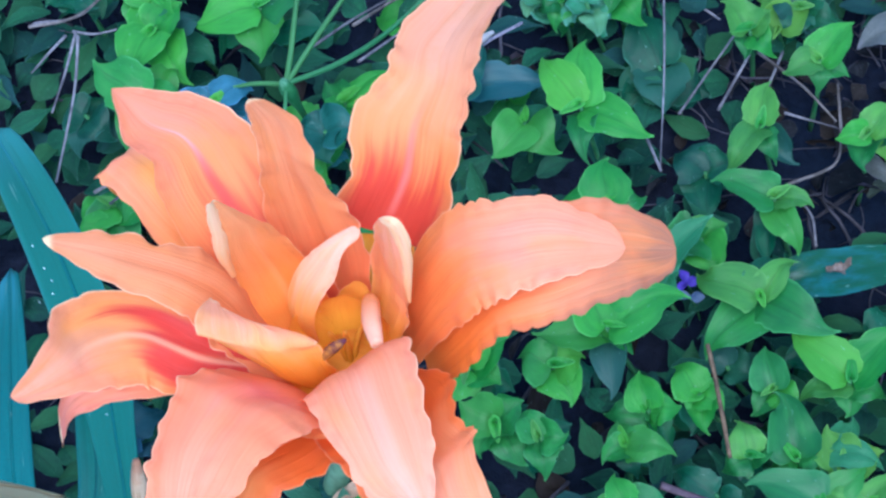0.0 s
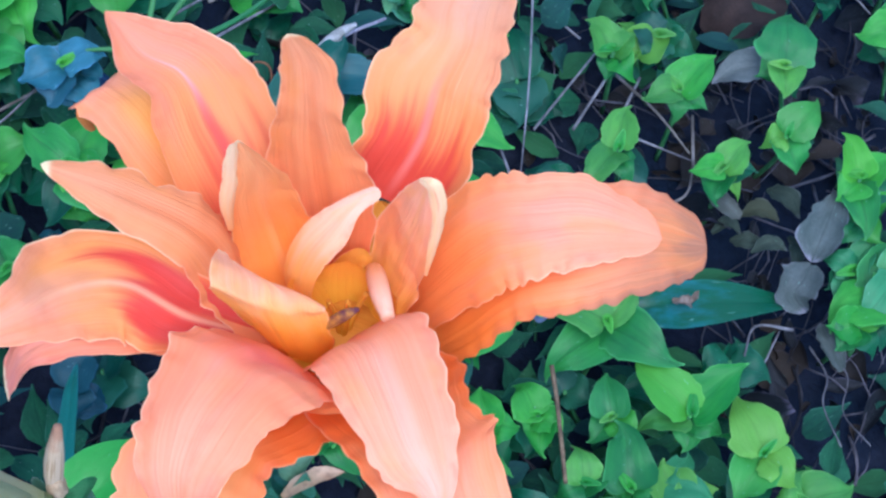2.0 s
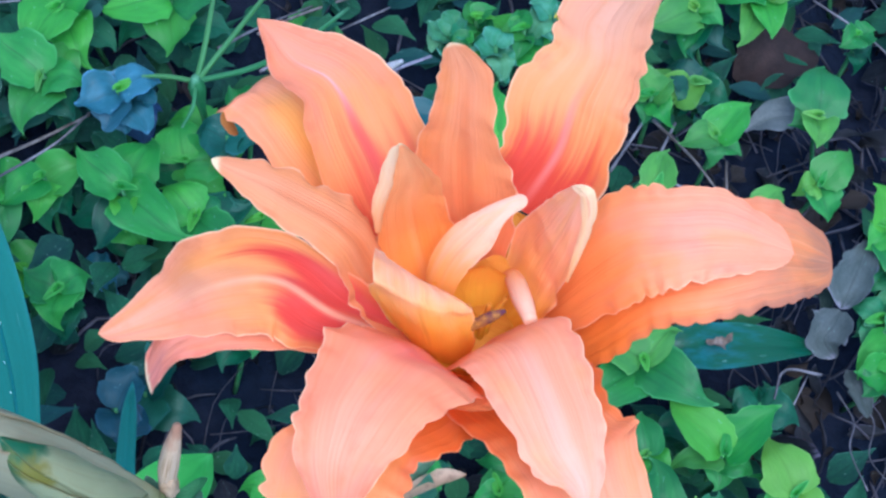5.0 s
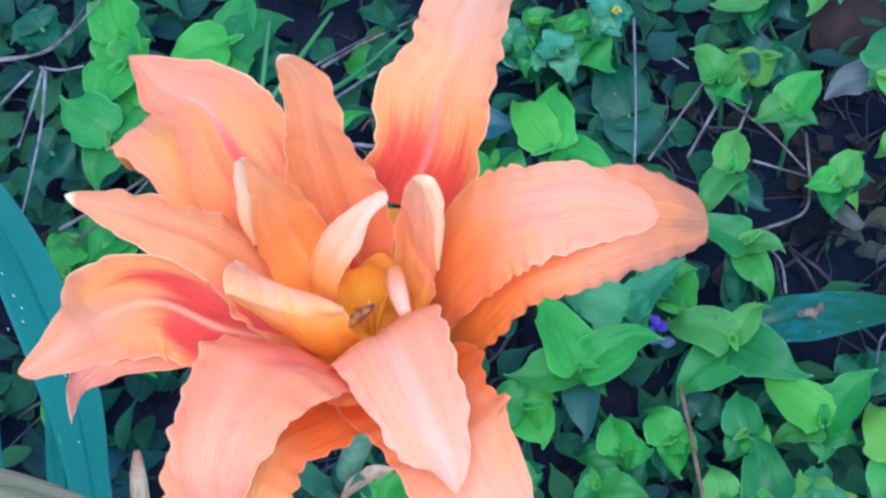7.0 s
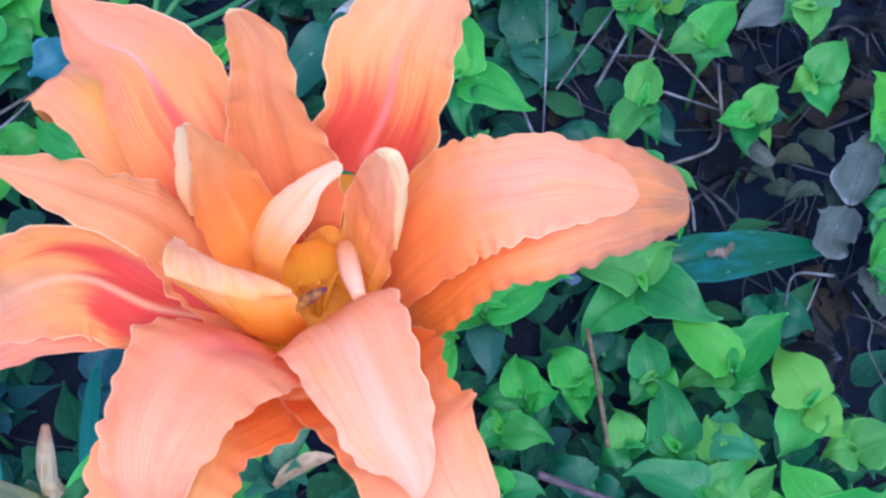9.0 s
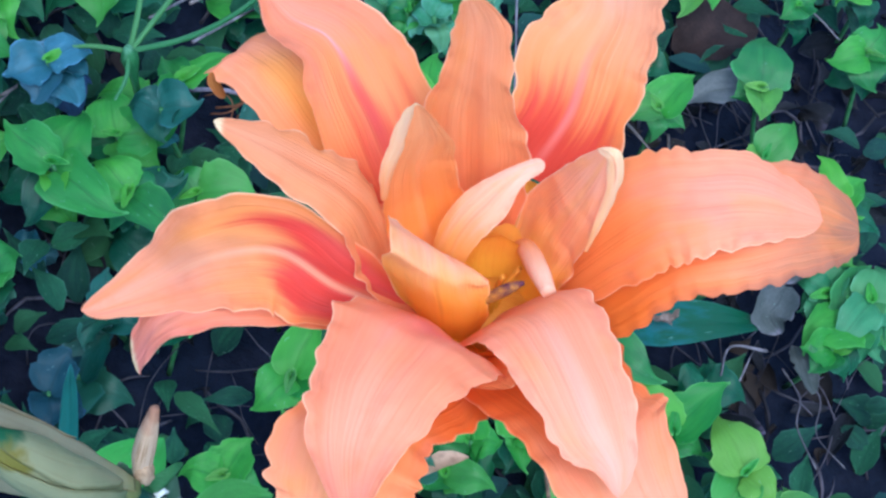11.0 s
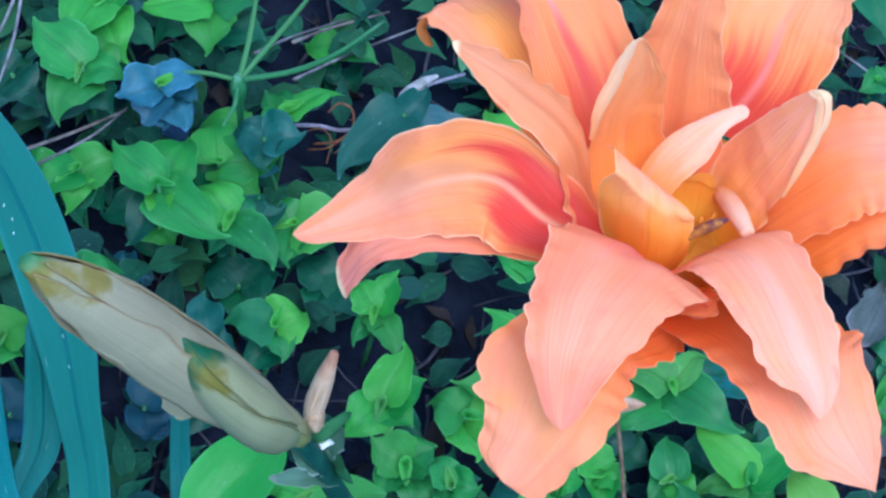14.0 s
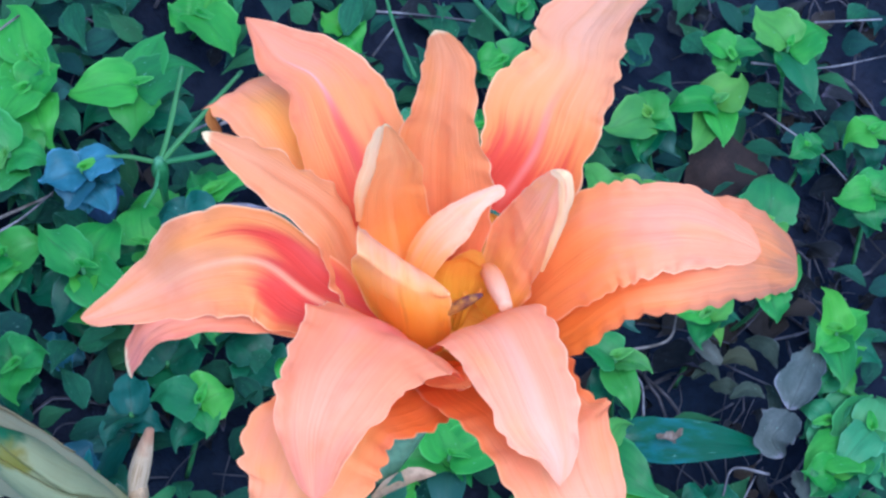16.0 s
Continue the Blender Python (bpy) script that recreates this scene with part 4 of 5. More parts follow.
# ---- daylily leaf blades ----
def blade(label, mids, halves, banks, mat, **more):
    t = thing("daylily_leaf", label, "leaf", "daylily leaves")
    bm = bmesh.new()
    ribbon(bm, mids, halves, banks, scale=0.001, nv=44, nu=10, **more)
    o = part("leaf_blade", bm, mat, t)
    sol = o.modifiers.new("thickness", "SOLIDIFY")
    sol.thickness, sol.offset = 0.0006, 0
    bm = bmesh.new()
    tube(bm, mids, [h * 0.07 for h in halves], scale=0.001, n=44, sides=6)
    part("midrib", bm, M_BLADE, t)
    return t


dewy = blade("long bluish green strap leaf arching low", [(-110, -190, -50), (-128, -120, 80), (-145, -45, 160), (-155, 17, 172), (-166, 50, 163), (-179, 84, 153), (-200, 126, 145), (-228, 168, 125), (-265, 215, 90)], [6, 6, 6, 6, 7, 10, 11, 10, 7], [0] * 9, M_BLADE, fold=0.35, seed=41)
blade("grey green strap leaf", [(-112, -200, -50), (-138, -110, 100), (-165, -25, 190), (-181, 8, 198), (-195, 45, 186), (-212, 88, 160), (-235, 140, 120)], [8, 9, 9, 9, 9, 8, 4], [0] * 7, M_BLADE, fold=0.3, seed=42)
blade("narrow leaf turned under at its tip", [(-150, -150, -40), (-175, -60, 90), (-186, 0, 140), (-182, 25, 150), (-178, 42, 152), (-181, 62, 152), (-190, 90, 147)], [3, 3, 3, 4, 6, 6, 3], [0] * 7, M_BLADE, fold=0.2, seed=43)
blade("short upright green leaf blade", [(-120, -40, -50), (-128, 10, 90), (-133, 39, 140), (-140, 74, 125), (-146, 96, 100)], [3, 3.4, 3.4, 2.6, 0.4], [0] * 5, M_BLADE, fold=0.3, seed=44)


M_DEW, dew_nodes, dew_shader = material("dew")
dew_shader.inputs["Base Color"].default_value = (0.75, 0.9, 0.95, 1)
dew_shader.inputs["Roughness"].default_value = 0.15
for x, y, z, r in ((-213.5, 136.8, 150, 0.55), (-207, 126.8, 152, 0.6), (-203, 121.4, 153, 0.5), (-201, 115.3, 155, 0.6), (-207.1, 113.3, 153, 0.4), (-181.3, 92.1, 159, 0.45), (-176.2, 76.8, 163, 0.4), (-188, 96.7, 157, 0.35), (-172, 66, 164, 0.4)):
    bm = bmesh.new()
    r *= 0.42
    tube(bm, [(x, y, z - 1.6), (x, y, z - 0.7), (x, y, z + 0.1), (x, y, z + 0.3)], [r * 0.7, r, r * 0.8, 0.1], scale=0.001, n=6, sides=8)
    part("dew_drop", bm, M_DEW, dewy, "tiny clear dew drop")


def broad_leaf(label, mids, halves, mat, **more):
    t = thing("broad_leaf", label, "leaf")
    bm = bmesh.new()
    ribbon(bm, mids, halves, [0] * len(mids), scale=0.001, nv=26, nu=12, **more)
    part("leaf_blade", bm, mat, t)
    bm = bmesh.new()
    x, y, z = mids[0]
    tube(bm, [(x - 6, y + 8, 1000 * ground_z(x / 1000, y / 1000) - 5), (x - 5, y, z * 0.5), (x, y, z)], [1.6, 1.5, 1.2], scale=0.001, n=10, sides=8)
    part("leaf_stalk", bm, M_STEM, t)


broad_leaf("broad bright green leaf under the buds", [(-122, 8, 186), (-115, 17, 192), (-106, 30, 194), (-99, 42, 190)], [5, 11.5, 10, 0.5], M_LEAF_BRIGHT, cup=0.2, fold=0.2, seed=51)
broad_leaf("rolled bright green young leaf", [(-148, -6, 180), (-138, 2, 184), (-127, 8, 185), (-117, 8, 182)], [2, 5.5, 6, 2], M_LEAF_BRIGHT, cup=0.8, seed=52)
broad_leaf("green leaf low on the bud stalk", [(-88, 2, 178), (-84, 14, 186), (-76, 24, 186), (-66, 30, 180)], [3, 8, 8, 0.5], M_LEAF, cup=0.2, fold=0.15, seed=53)
broad_leaf("dark glossy lance leaf with crumbs of litter", [(40, 176, -32), (58, 179, -31), (75, 183, -37), (99, 191, -50), (129, 198, -67)], [4, 10, 11, 8, 0.4], M_LEAF_DARK, fold=0.1, cup=0.05, ruffle=0.02, waves=4, seed=54)

# crumbs of dry litter on the lance leaf
litter = thing("dry_leaf_crumb", "curled tan crumb of dry leaf on the lance leaf", "dry leaf", at=(0.0745, 0.1825, -0.0335))
bm = bmesh.new()
ribbon(bm, [(-5, 1, 1), (-1, -1, 3), (3, 1, 2), (6, 4, 5)], [0.6, 2.2, 2.4, 0.4], [10, -20, 30, 0], cup=0.6, ruffle=0.5, waves=3, scale=0.001, nv=12, nu=6, seed=71)
M_CRUMB = rough_material("crumb_grey_brown", (0.13, 0.09, 0.07), (0.28, 0.22, 0.19), 300, 0.85, 0.0005)
part("crumb", bm, M_CRUMB, litter)

# ---- ground cover, sprig by sprig ----
def leaf_mesh(name, seed, mat, cup=None, droop=None, halves=(0.26, 0.5, 0.5, 0.33, 0.1, 0.003), nv=16, nu=8):
    """A pointed oval leaf of unit length along +x and unit width: folded, waved and bent a little."""
    r = random.Random(seed * 7 + 1)
    cup = r.uniform(-0.2, 0.3) if cup is None else cup
    droop = r.uniform(-0.05, 0.42) if droop is None else droop
    swing = r.uniform(-0.09, 0.09)
    bm = bmesh.new()
    ribbon(bm, [(0.0, 0, 0), (0.12, 0, 0.06), (0.38, swing * 0.3, 0.13), (0.66, swing, 0.1), (0.88, swing * 0.6, 0.08 - droop * 0.6), (1.0, -swing, 0.08 - droop)], halves, [0, 0, r.uniform(-14, 14), 0, r.uniform(-25, 25), 0], cup=cup, fold=r.uniform(0.08, 0.28), ruffle=r.uniform(0.07, 0.16), waves=r.uniform(1.5, 3.2), nv=nv, nu=nu, seed=seed)
    me = bpy.data.meshes.new(name)
    bm.to_mesh(me)
    bm.free()
    for p in me.polygons:
        p.use_smooth = True
    me.materials.append(mat)
    return me


LEAVES = [leaf_mesh("leaf", s, M_LEAF) for s in range(8)]
LEAVES_TIP = [leaf_mesh("leaf", s, M_LEAF_TIP) for s in range(8)]
LEAVES_WARM = [leaf_mesh("leaf", s, M_LEAF_WARM) for s in range(8)]
M_LEAF_FROST = leaf_material("leaf_pale_bluish_green", (0.028, 0.17, 0.07), (0.065, 0.27, 0.12), 0.45)
LEAVES_FROST = [leaf_mesh("leaf", s, M_LEAF_FROST) for s in range(4)]
LEAVES_LOW_SHADED = [leaf_mesh("leaf", s, M_LEAF_LOW_SHADED) for s in range(5)]
ROUND = (0.2, 0.52, 0.58, 0.48, 0.25, 0.01)
LEAVES_SKY_TINT = [leaf_mesh("leaf", s, M_LEAF_SKY_TINT, halves=ROUND) for s in range(5)]
M_LEAF_VIOLET = leaf_material("leaf_blue_violet", (0.008, 0.02, 0.07), (0.015, 0.05, 0.13), 0.35)
M_LEAF_NAVY = leaf_material("leaf_navy", (0.005, 0.035, 0.055), (0.013, 0.07, 0.105), 0.45)
LEAVES_VIOLET = [leaf_mesh("leaf", s, M_LEAF_VIOLET, halves=ROUND) for s in range(3)]
LEAVES_NAVY = [leaf_mesh("leaf", s, M_LEAF_NAVY, halves=ROUND) for s in range(3)]
LEAVES_TEAL = [leaf_mesh("leaf", s, M_LEAF_TEAL) for s in range(4)]


def young_leaf_mesh(seed):
    """A young leaf still rolled at its base: a small funnel with a dark mouth that runs out into one drawn-out point."""
    bm = bmesh.new()
    lu, lv = (bm.verts.layers.float.new(k) for k in ("u", "v"))
    r = random.Random(seed)
    reach, mouth, tall, lap = r.uniform(5.0, 7.5), r.uniform(1.7, 2.3), r.uniform(2.6, 3.6), r.uniform(2.75, 3.3)
    rows = []
    for i in range(33):
        a = lap * (2 * i / 32 - 1)
        spout = math.exp(-(a / 0.8) ** 2) * 0.55 + math.exp(-(a / 0.3) ** 2) * 0.45
        row = []
        for k in range(9):
            h = k / 8
            rad = 0.35 + (mouth * (1 + 0.12 * a / lap) + reach * spout) * h ** 1.25
            z = tall * (1 - (1 - min(1.0, h * 1.5)) ** 2) - 0.28 * reach * spout * max(0.0, h - 0.5) ** 1.5 + 0.5 * (1 - spout) * h
            x = bm.verts.new((0.001 * rad * math.cos(a), 0.001 * rad * math.sin(a) * (1 - 0.35 * spout * h), 0.001 * z))
            x[lu], x[lv] = a / lap, h
            row.append(x)
        rows.append(row)
    for p, q in zip(rows, rows[1:]):
        for k in range(8):
            bm.faces.new((p[k], p[k + 1], q[k + 1], q[k]))
    me = bpy.data.meshes.new("young_leaf")
    bm.to_mesh(me)
    bm.free()
    for p in me.polygons:
        p.use_smooth = True
    me.materials.append((M_LEAF_TIP, M_LEAF_WARM, M_LEAF_TIP)[seed % 3])
    return me


YOUNG = [young_leaf_mesh(s) for s in range(6)]

rng = random.Random(7)
SPRIG_LABEL = "bright green trailing sprig with pointed oval leaves"


def sprig(at, *leaves, meshes=None, young=True, label=SPRIG_LABEL):
    """A shoot tip seen from above; each leaf: bearing in degrees, length and width in millimetres."""
    s = thing("ground_cover_sprig", label, "plant", "ground cover", at)
    fresh = rng.random()
    for k, (bearing, length, width) in enumerate(leaves):
        kinds = meshes or ((LEAVES_WARM if 0.02 < at[0] < 0.14 and rng.random() < 0.7 else LEAVES_TIP) if rng.random() < (0.95 if k < 2 else 0.5) - 0.6 * fresh else LEAVES)
        o = new("leaf", kinds[rng.randrange(len(kinds))])
        o.parent = s
        lift = rng.uniform(-0.05, 0.25)
        o.location = (0, 0, -0.0024 * k)
        o.rotation_euler = (rng.uniform(-0.2, 0.2), -lift * 0.6, radians(bearing))
        o.scale = (length * 0.00108 / math.cos(lift * 0.6), width * 0.00108, 0.02)
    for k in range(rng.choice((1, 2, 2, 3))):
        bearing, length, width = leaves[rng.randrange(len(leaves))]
        # Older leaves below the tip, with the shade there put into their green.
        kinds = meshes or LEAVES_LOW_SHADED
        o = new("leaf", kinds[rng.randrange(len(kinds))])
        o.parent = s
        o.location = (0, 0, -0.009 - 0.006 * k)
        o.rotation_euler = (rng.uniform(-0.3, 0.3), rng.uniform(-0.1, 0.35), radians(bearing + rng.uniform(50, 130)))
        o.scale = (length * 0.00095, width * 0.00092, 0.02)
    if young:
        o = new("young_leaf", YOUNG[rng.randrange(len(YOUNG))])
        o.parent = s
        o.rotation_euler = (rng.uniform(-0.3, 0.3), rng.uniform(-0.3, 0.3), rng.uniform(0, 6.28))
        size = rng.uniform(0.75, 1.15)
        o.scale = (size, size * rng.uniform(0.75, 1.0), size * rng.uniform(0.8, 1.1))
    bm = bmesh.new()
    dx, dy = rng.uniform(-12, 12), rng.uniform(-12, 12)
    low = (ground_z(at[0] + dx * 0.001, at[1] + dy * 0.001) - at[2]) * 1000 - 2
    tube(bm, [(0, 0, 0.5), (dx * 0.2, dy * 0.2, low * 0.4), (dx, dy, low)], [0.9, 1.1, 1.2], scale=0.001, n=6, sides=6)
    part("stem", bm, M_STEM, s)
    return s


sprig((-0.030, 0.244, 0.018), (125, 30, 16.7), (89, 29.7, 20.3), (-23, 30.7, 17.9), (-86, 21.5, 11.9))
sprig((0.040, 0.296, -0.024), (128, 17.7, 15.2), (48, 13.1, 15.2), (-44, 13.3, 11.4), (-104, 10.6, 10.1))
sprig((0.070, 0.282, -0.031), (-161, 15.9, 13.2), (51, 22.8, 18.3), (-97, 11.2, 12.2), (-21, 12.5, 11.4))
sprig((0.044, 0.247, -0.020), (79, 19.9, 15.3), (-129, 23.2, 14.3), (-71, 15.1, 10.4))
sprig((0.090, 0.247, -0.035), (-170, 13.8, 11.3), (52, 17.1, 14.5), (-100, 17, 15), (-51, 11.4, 10))
sprig((0.049, 0.212, -0.020), (160, 25.8, 16), (-12, 16, 11.7), (-69, 23, 14.6), (109, 9, 10.2))
sprig((0.117, 0.303, -0.044), (84, 27.5, 23.9), (-89, 14.8, 16.1), (-159, 12.8, 13))
sprig((0.118, 0.267, -0.041), (51, 21.2, 15.8), (-163, 10.5, 11.7), (-75, 16.7, 15.8))
sprig((0.151, 0.252, -0.051), (108, 20.6, 14.1), (-134, 13.8, 15.3), (-84, 26.6, 15.3), (46, 20.6, 17.9))
sprig((0.042, 0.166, -0.016), (155, 28.4, 19.1), (49, 22, 12.4), (-28, 32.7, 19.1), (-137, 31.2, 19.1))
sprig((-0.018, 0.143, 0.017), (122, 34.9, 21.1), (23, 32.6, 20.2), (-178, 29.4, 16.6), (-47, 13.8, 9.2))
sprig((0.078, 0.131, -0.026), (137, 29.5, 19.1), (45, 30.2, 19.1), (-165, 21.5, 12.4), (-22, 14.1, 12.4), (-98, 13.1, 14.3))
sprig((0.109, 0.116, -0.028), (114, 26.8, 20.8), (-43, 16.6, 14.7), (-121, 24.1, 18.4), (152, 19.8, 12.3))
sprig((0.046, 0.128, -0.028), (99, 18.1, 15.6), (-41, 14.2, 11.8), (-133, 12.7, 11.8))
sprig((0.016, 0.124, -0.018), (126, 16.2, 15.5), (-33, 11.2, 12.9), (-81, 16, 11.7))
sprig((-0.004, 0.115, -0.008), (104, 15.5, 15.3), (11, 12.2, 13.9), (178, 18.6, 12), (-83, 12.1, 12.7))
sprig((-0.013, 0.100, -0.007), (-12, 18.8, 14.3), (-145, 12.2, 11.5), (112, 11.3, 12.7))
sprig((0.055, 0.098, -0.028), (102, 27.3, 19.2), (16, 13.2, 12.9), (-171, 11.2, 10.6))
sprig((0.036, 0.098, -0.023), (106, 15.5, 14), (-159, 11.9, 12.8), (24, 11.8, 11.7))
sprig((0.074, 0.094, -0.032), (112, 18.2, 17.7), (25, 16.7, 16.5), (-162, 15.8, 14.1))
sprig((0.126, 0.100, -0.038), (-167, 12.4, 14.3), (23, 20.8, 19), (82, 17.1, 14.3), (114, 15.8, 10.7))
sprig((0.152, 0.188, -0.065), (-173, 13.6, 15.2), (-131, 13.7, 15.2), (83, 17.4, 17.7))
sprig((-0.002, 0.286, -0.035), (105, 26.9, 24.3), (-83, 23.3, 23), (-148, 20.7, 17.9), meshes=LEAVES_LOW_SHADED, young=False, label="green sprig deep in the ground cover, shade put into its colour")
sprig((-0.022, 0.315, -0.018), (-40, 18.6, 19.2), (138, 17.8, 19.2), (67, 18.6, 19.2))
sprig((0.018, 0.234, -0.039), (138, 16.9, 20), (33, 14.8, 18.8), (-83, 21.8, 18.8), meshes=LEAVES_LOW_SHADED, young=False, label="green sprig deep in the ground cover, shade put into its colour")
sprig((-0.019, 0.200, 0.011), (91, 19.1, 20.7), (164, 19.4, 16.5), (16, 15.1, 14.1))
sprig((0.066, 0.144, -0.043), (180, 15.5, 18.2), (0, 15.5, 19.4), (93, 17.8, 19.4), meshes=LEAVES_LOW_SHADED, young=False, label="green sprig deep in the ground cover, shade put into its colour")
sprig((0.096, 0.166, -0.058), (-148, 14.5, 18.6), (-18, 17.6, 17.4), meshes=LEAVES_LOW_SHADED, young=False, label="green sprig deep in the ground cover, shade put into its colour")
sprig((0.026, 0.143, -0.041), (127, 16.1, 14.5), (-12, 12.3, 14.5), meshes=LEAVES_LOW_SHADED, young=False, label="green sprig deep in the ground cover, shade put into its colour")
sprig((-0.174, 0.197, 0.047), (142, 25, 17.1), (74, 27.6, 19.8), (-31, 33.3, 19.8), (-79, 14.9, 10.3))
sprig((-0.145, 0.194, 0.033), (142, 19.7, 18.6), (-44, 27.1, 18.2), (83, 15.2, 15.9), (-126, 13.4, 13.6))
sprig((-0.154, 0.221, 0.029), (113, 19.3, 19.7), (15, 23.1, 18.5), (-36, 22.5, 17.4))
sprig((-0.210, 0.238, 0.063), (144, 26.6, 21), (-3, 16.4, 16.4), (-110, 21.4, 20.1), (63, 22.2, 16))
sprig((-0.206, 0.199, 0.048), (-138, 18.4, 16.3), (-96, 15.6, 14), (39, 18.3, 17.2), (79, 15.6, 13.6))
sprig((-0.130, 0.245, 0.032), (36, 25.1, 10.7), (-139, 12.4, 14), (132, 14.7, 12.8))
sprig((-0.121, 0.206, 0.011), (-2, 22.4, 25.2), (139, 14.1, 16.3), (-93, 18.6, 16.8))
sprig((-0.145, 0.241, 0.020), (172, 19.6, 16.5), (3, 14.1, 17.7), (-82, 13.5, 16.5))
sprig((-0.122, 0.155, 0.019), (-180, 19.2, 18), (40, 15.1, 18.5), (-67, 13.2, 14), (117, 13.7, 14))
sprig((-0.083, 0.173, 0.007), (131, 16.8, 12.9), (69, 18.4, 12.9), (-62, 20.6, 13.8), (-119, 15.7, 10.3))
sprig((-0.075, 0.127, 0.020), (75, 24.1, 15.5), (-137, 18.5, 18.2), (41, 19.4, 15.5), (-25, 13.4, 16.6))
sprig((-0.063, 0.104, 0.017), (152, 16.1, 17.6), (40, 13.2, 17.6), (-120, 14.6, 17.6), (-55, 18.2, 17.6))
sprig((-0.098, 0.085, 0.018), (179, 15.3, 15.3), (59, 17.6, 17.4), (-9, 15.8, 17.4))
sprig((-0.222, 0.124, 0.047), (43, 12.4, 19.7), (-115, 14, 19.7), (168, 13.9, 19.7))
sprig((-0.239, 0.235, 0.056), (158, 10.6, 16.2), (-40, 14.1, 16.2), (-106, 14.4, 16.2), meshes=LEAVES_LOW_SHADED, young=False, label="green sprig deep in the ground cover, shade put into its colour")
sprig((-0.229, 0.181, 0.048), (155, 13.7, 18), (-106, 19, 18), (82, 26.5, 15.8))
sprig((-0.115, 0.310, -0.016), (177, 15.4, 20.3), (-13, 16.1, 17.7), (88, 15.2, 17.7))
sprig((-0.070, 0.269, -0.019), (127, 19.6, 19.9), (48, 13.4, 19.9), (-91, 20, 19.9))
sprig((-0.181, 0.199, 0.017), (179, 16.3, 18.6), (-46, 16.1, 18.6), (114, 19.1, 18.6))
sprig((-0.214, 0.169, 0.021), (51, 14.8, 18.3), (-103, 16.1, 18.3), (-28, 17.1, 18.3))
sprig((-0.141, 0.181, -0.001), (151, 17.5, 18.7), (34, 18, 18.7), (-65, 16.1, 18.7), meshes=LEAVES_LOW_SHADED, young=False, label="green sprig deep in the ground cover, shade put into its colour")
sprig((-0.105, 0.191, -0.012), (133, 16.2, 19), (-29, 17.5, 19), (-99, 16.4, 19), meshes=LEAVES_LOW_SHADED, young=False, label="green sprig deep in the ground cover, shade put into its colour")
sprig((-0.057, 0.245, 0.001), (-129, 20.2, 19.2), (-42, 17.8, 19.2))
sprig((-0.167, 0.286, 0.049), (-165, 27.7, 22.5), (32, 28, 24.5), (-83, 24.8, 20.1), (79, 30.8, 22))
sprig((-0.211, 0.287, 0.061), (117, 26.5, 19.6), (14, 10.7, 19.6), (-114, 18.3, 19.6), (-76, 21.6, 17.1))
sprig((-0.151, 0.343, 0.024), (-49, 28.1, 23.2), (166, 13.8, 20.6), (56, 18.6, 20.6))
sprig((0.059, 0.350, -0.036), (-152, 23, 20.5), (84, 17.4, 16.7), (-18, 12.9, 16.2), (-101, 22.1, 14))
sprig((0.091, 0.368, -0.047), (-170, 22.1, 15.4), (52, 20.1, 19.9), (-78, 22, 17.1), (-111, 26.4, 14.3))
sprig((0.127, 0.412, -0.056), (131, 25, 23.4), (33, 24, 22.8), (-63, 29.7, 17.1), (-99, 16.1, 15.7))
sprig((0.097, 0.399, -0.048), (152, 15, 14), (6, 15.3, 15.7), (-108, 11.7, 12.6))
sprig((0.138, 0.358, -0.063), (-140, 10.6, 12.6), (33, 8.5, 12.6))
sprig((0.171, 0.338, -0.069), (-167, 17.7, 16.8), (67, 16.5, 19.5), (-74, 14.4, 19.5))
sprig((0.172, 0.377, -0.074), (-154, 14.6, 17.2), (68, 11.3, 17.2))
sprig((0.161, 0.202, -0.065), (-147, 24.1, 23.5), (74, 27.3, 23.5), (-33, 17.5, 23.5), (156, 16.8, 20.8))
sprig((-0.194, 0.155, 0.040), (34, 12.3, 18.5), (-88, 13.8, 18.5), (155, 16.9, 18.5))
sprig((-0.088, 0.365, -0.011), (149, 13.4, 16), (-39, 11.3, 16))
sprig((-0.013, 0.369, -0.030), (-174, 14.9, 16.3), (48, 14.8, 16.3), (-73, 13.1, 16.3))
sprig((-0.007, 0.400, -0.027), (161, 11.9, 13.8), (18, 8.4, 13.8))
sprig((-0.209, 0.271, 0.062), (-116, 23.6, 23.5), (47, 15.9, 21.1), (103, 29.2, 19.6), (-57, 23.9, 17.1))
sprig((-0.251, 0.298, 0.054), (129, 11.9, 17.8), (-43, 13.7, 17.8), (-161, 14.6, 17.8), meshes=LEAVES_LOW_SHADED, young=False, label="green sprig deep in the ground cover, shade put into its colour")
sprig((-0.226, 0.196, 0.047), (-132, 16.7, 19.3), (7, 14.8, 19.3), (-78, 24, 19.3))
sprig((0.017, 0.197, -0.025), (-154, 16.4, 22.1), (-67, 17.6, 19.6), (37, 12.4, 18.4))
sprig((-0.042, 0.131, 0.006), (159, 15.2, 18.6), (21, 12.5, 18.6), (-64, 16.5, 18.6))
sprig((0.051, 0.310, -0.053), (40, 17.3, 18.6), (115, 17.2, 15.9))

sprig((-0.002, 0.177, -0.008), (158, 25.8, 20.3), (29, 16.4, 14.8), (42, 32.3, 16.7), (-50, 16.3, 14.3), (-142, 13.7, 14.3), meshes=LEAVES_FROST, young=False, label="pale bluish green sprig in the ground cover")
sprig((0.061, 0.319, -0.050), (146, 15.2, 14.6), (-113, 14.2, 14.6), (39, 15.4, 14.6), (-13, 18.4, 13.3), meshes=LEAVES_LOW_SHADED, label="green sprig deep in the ground cover, shade put into its colour")

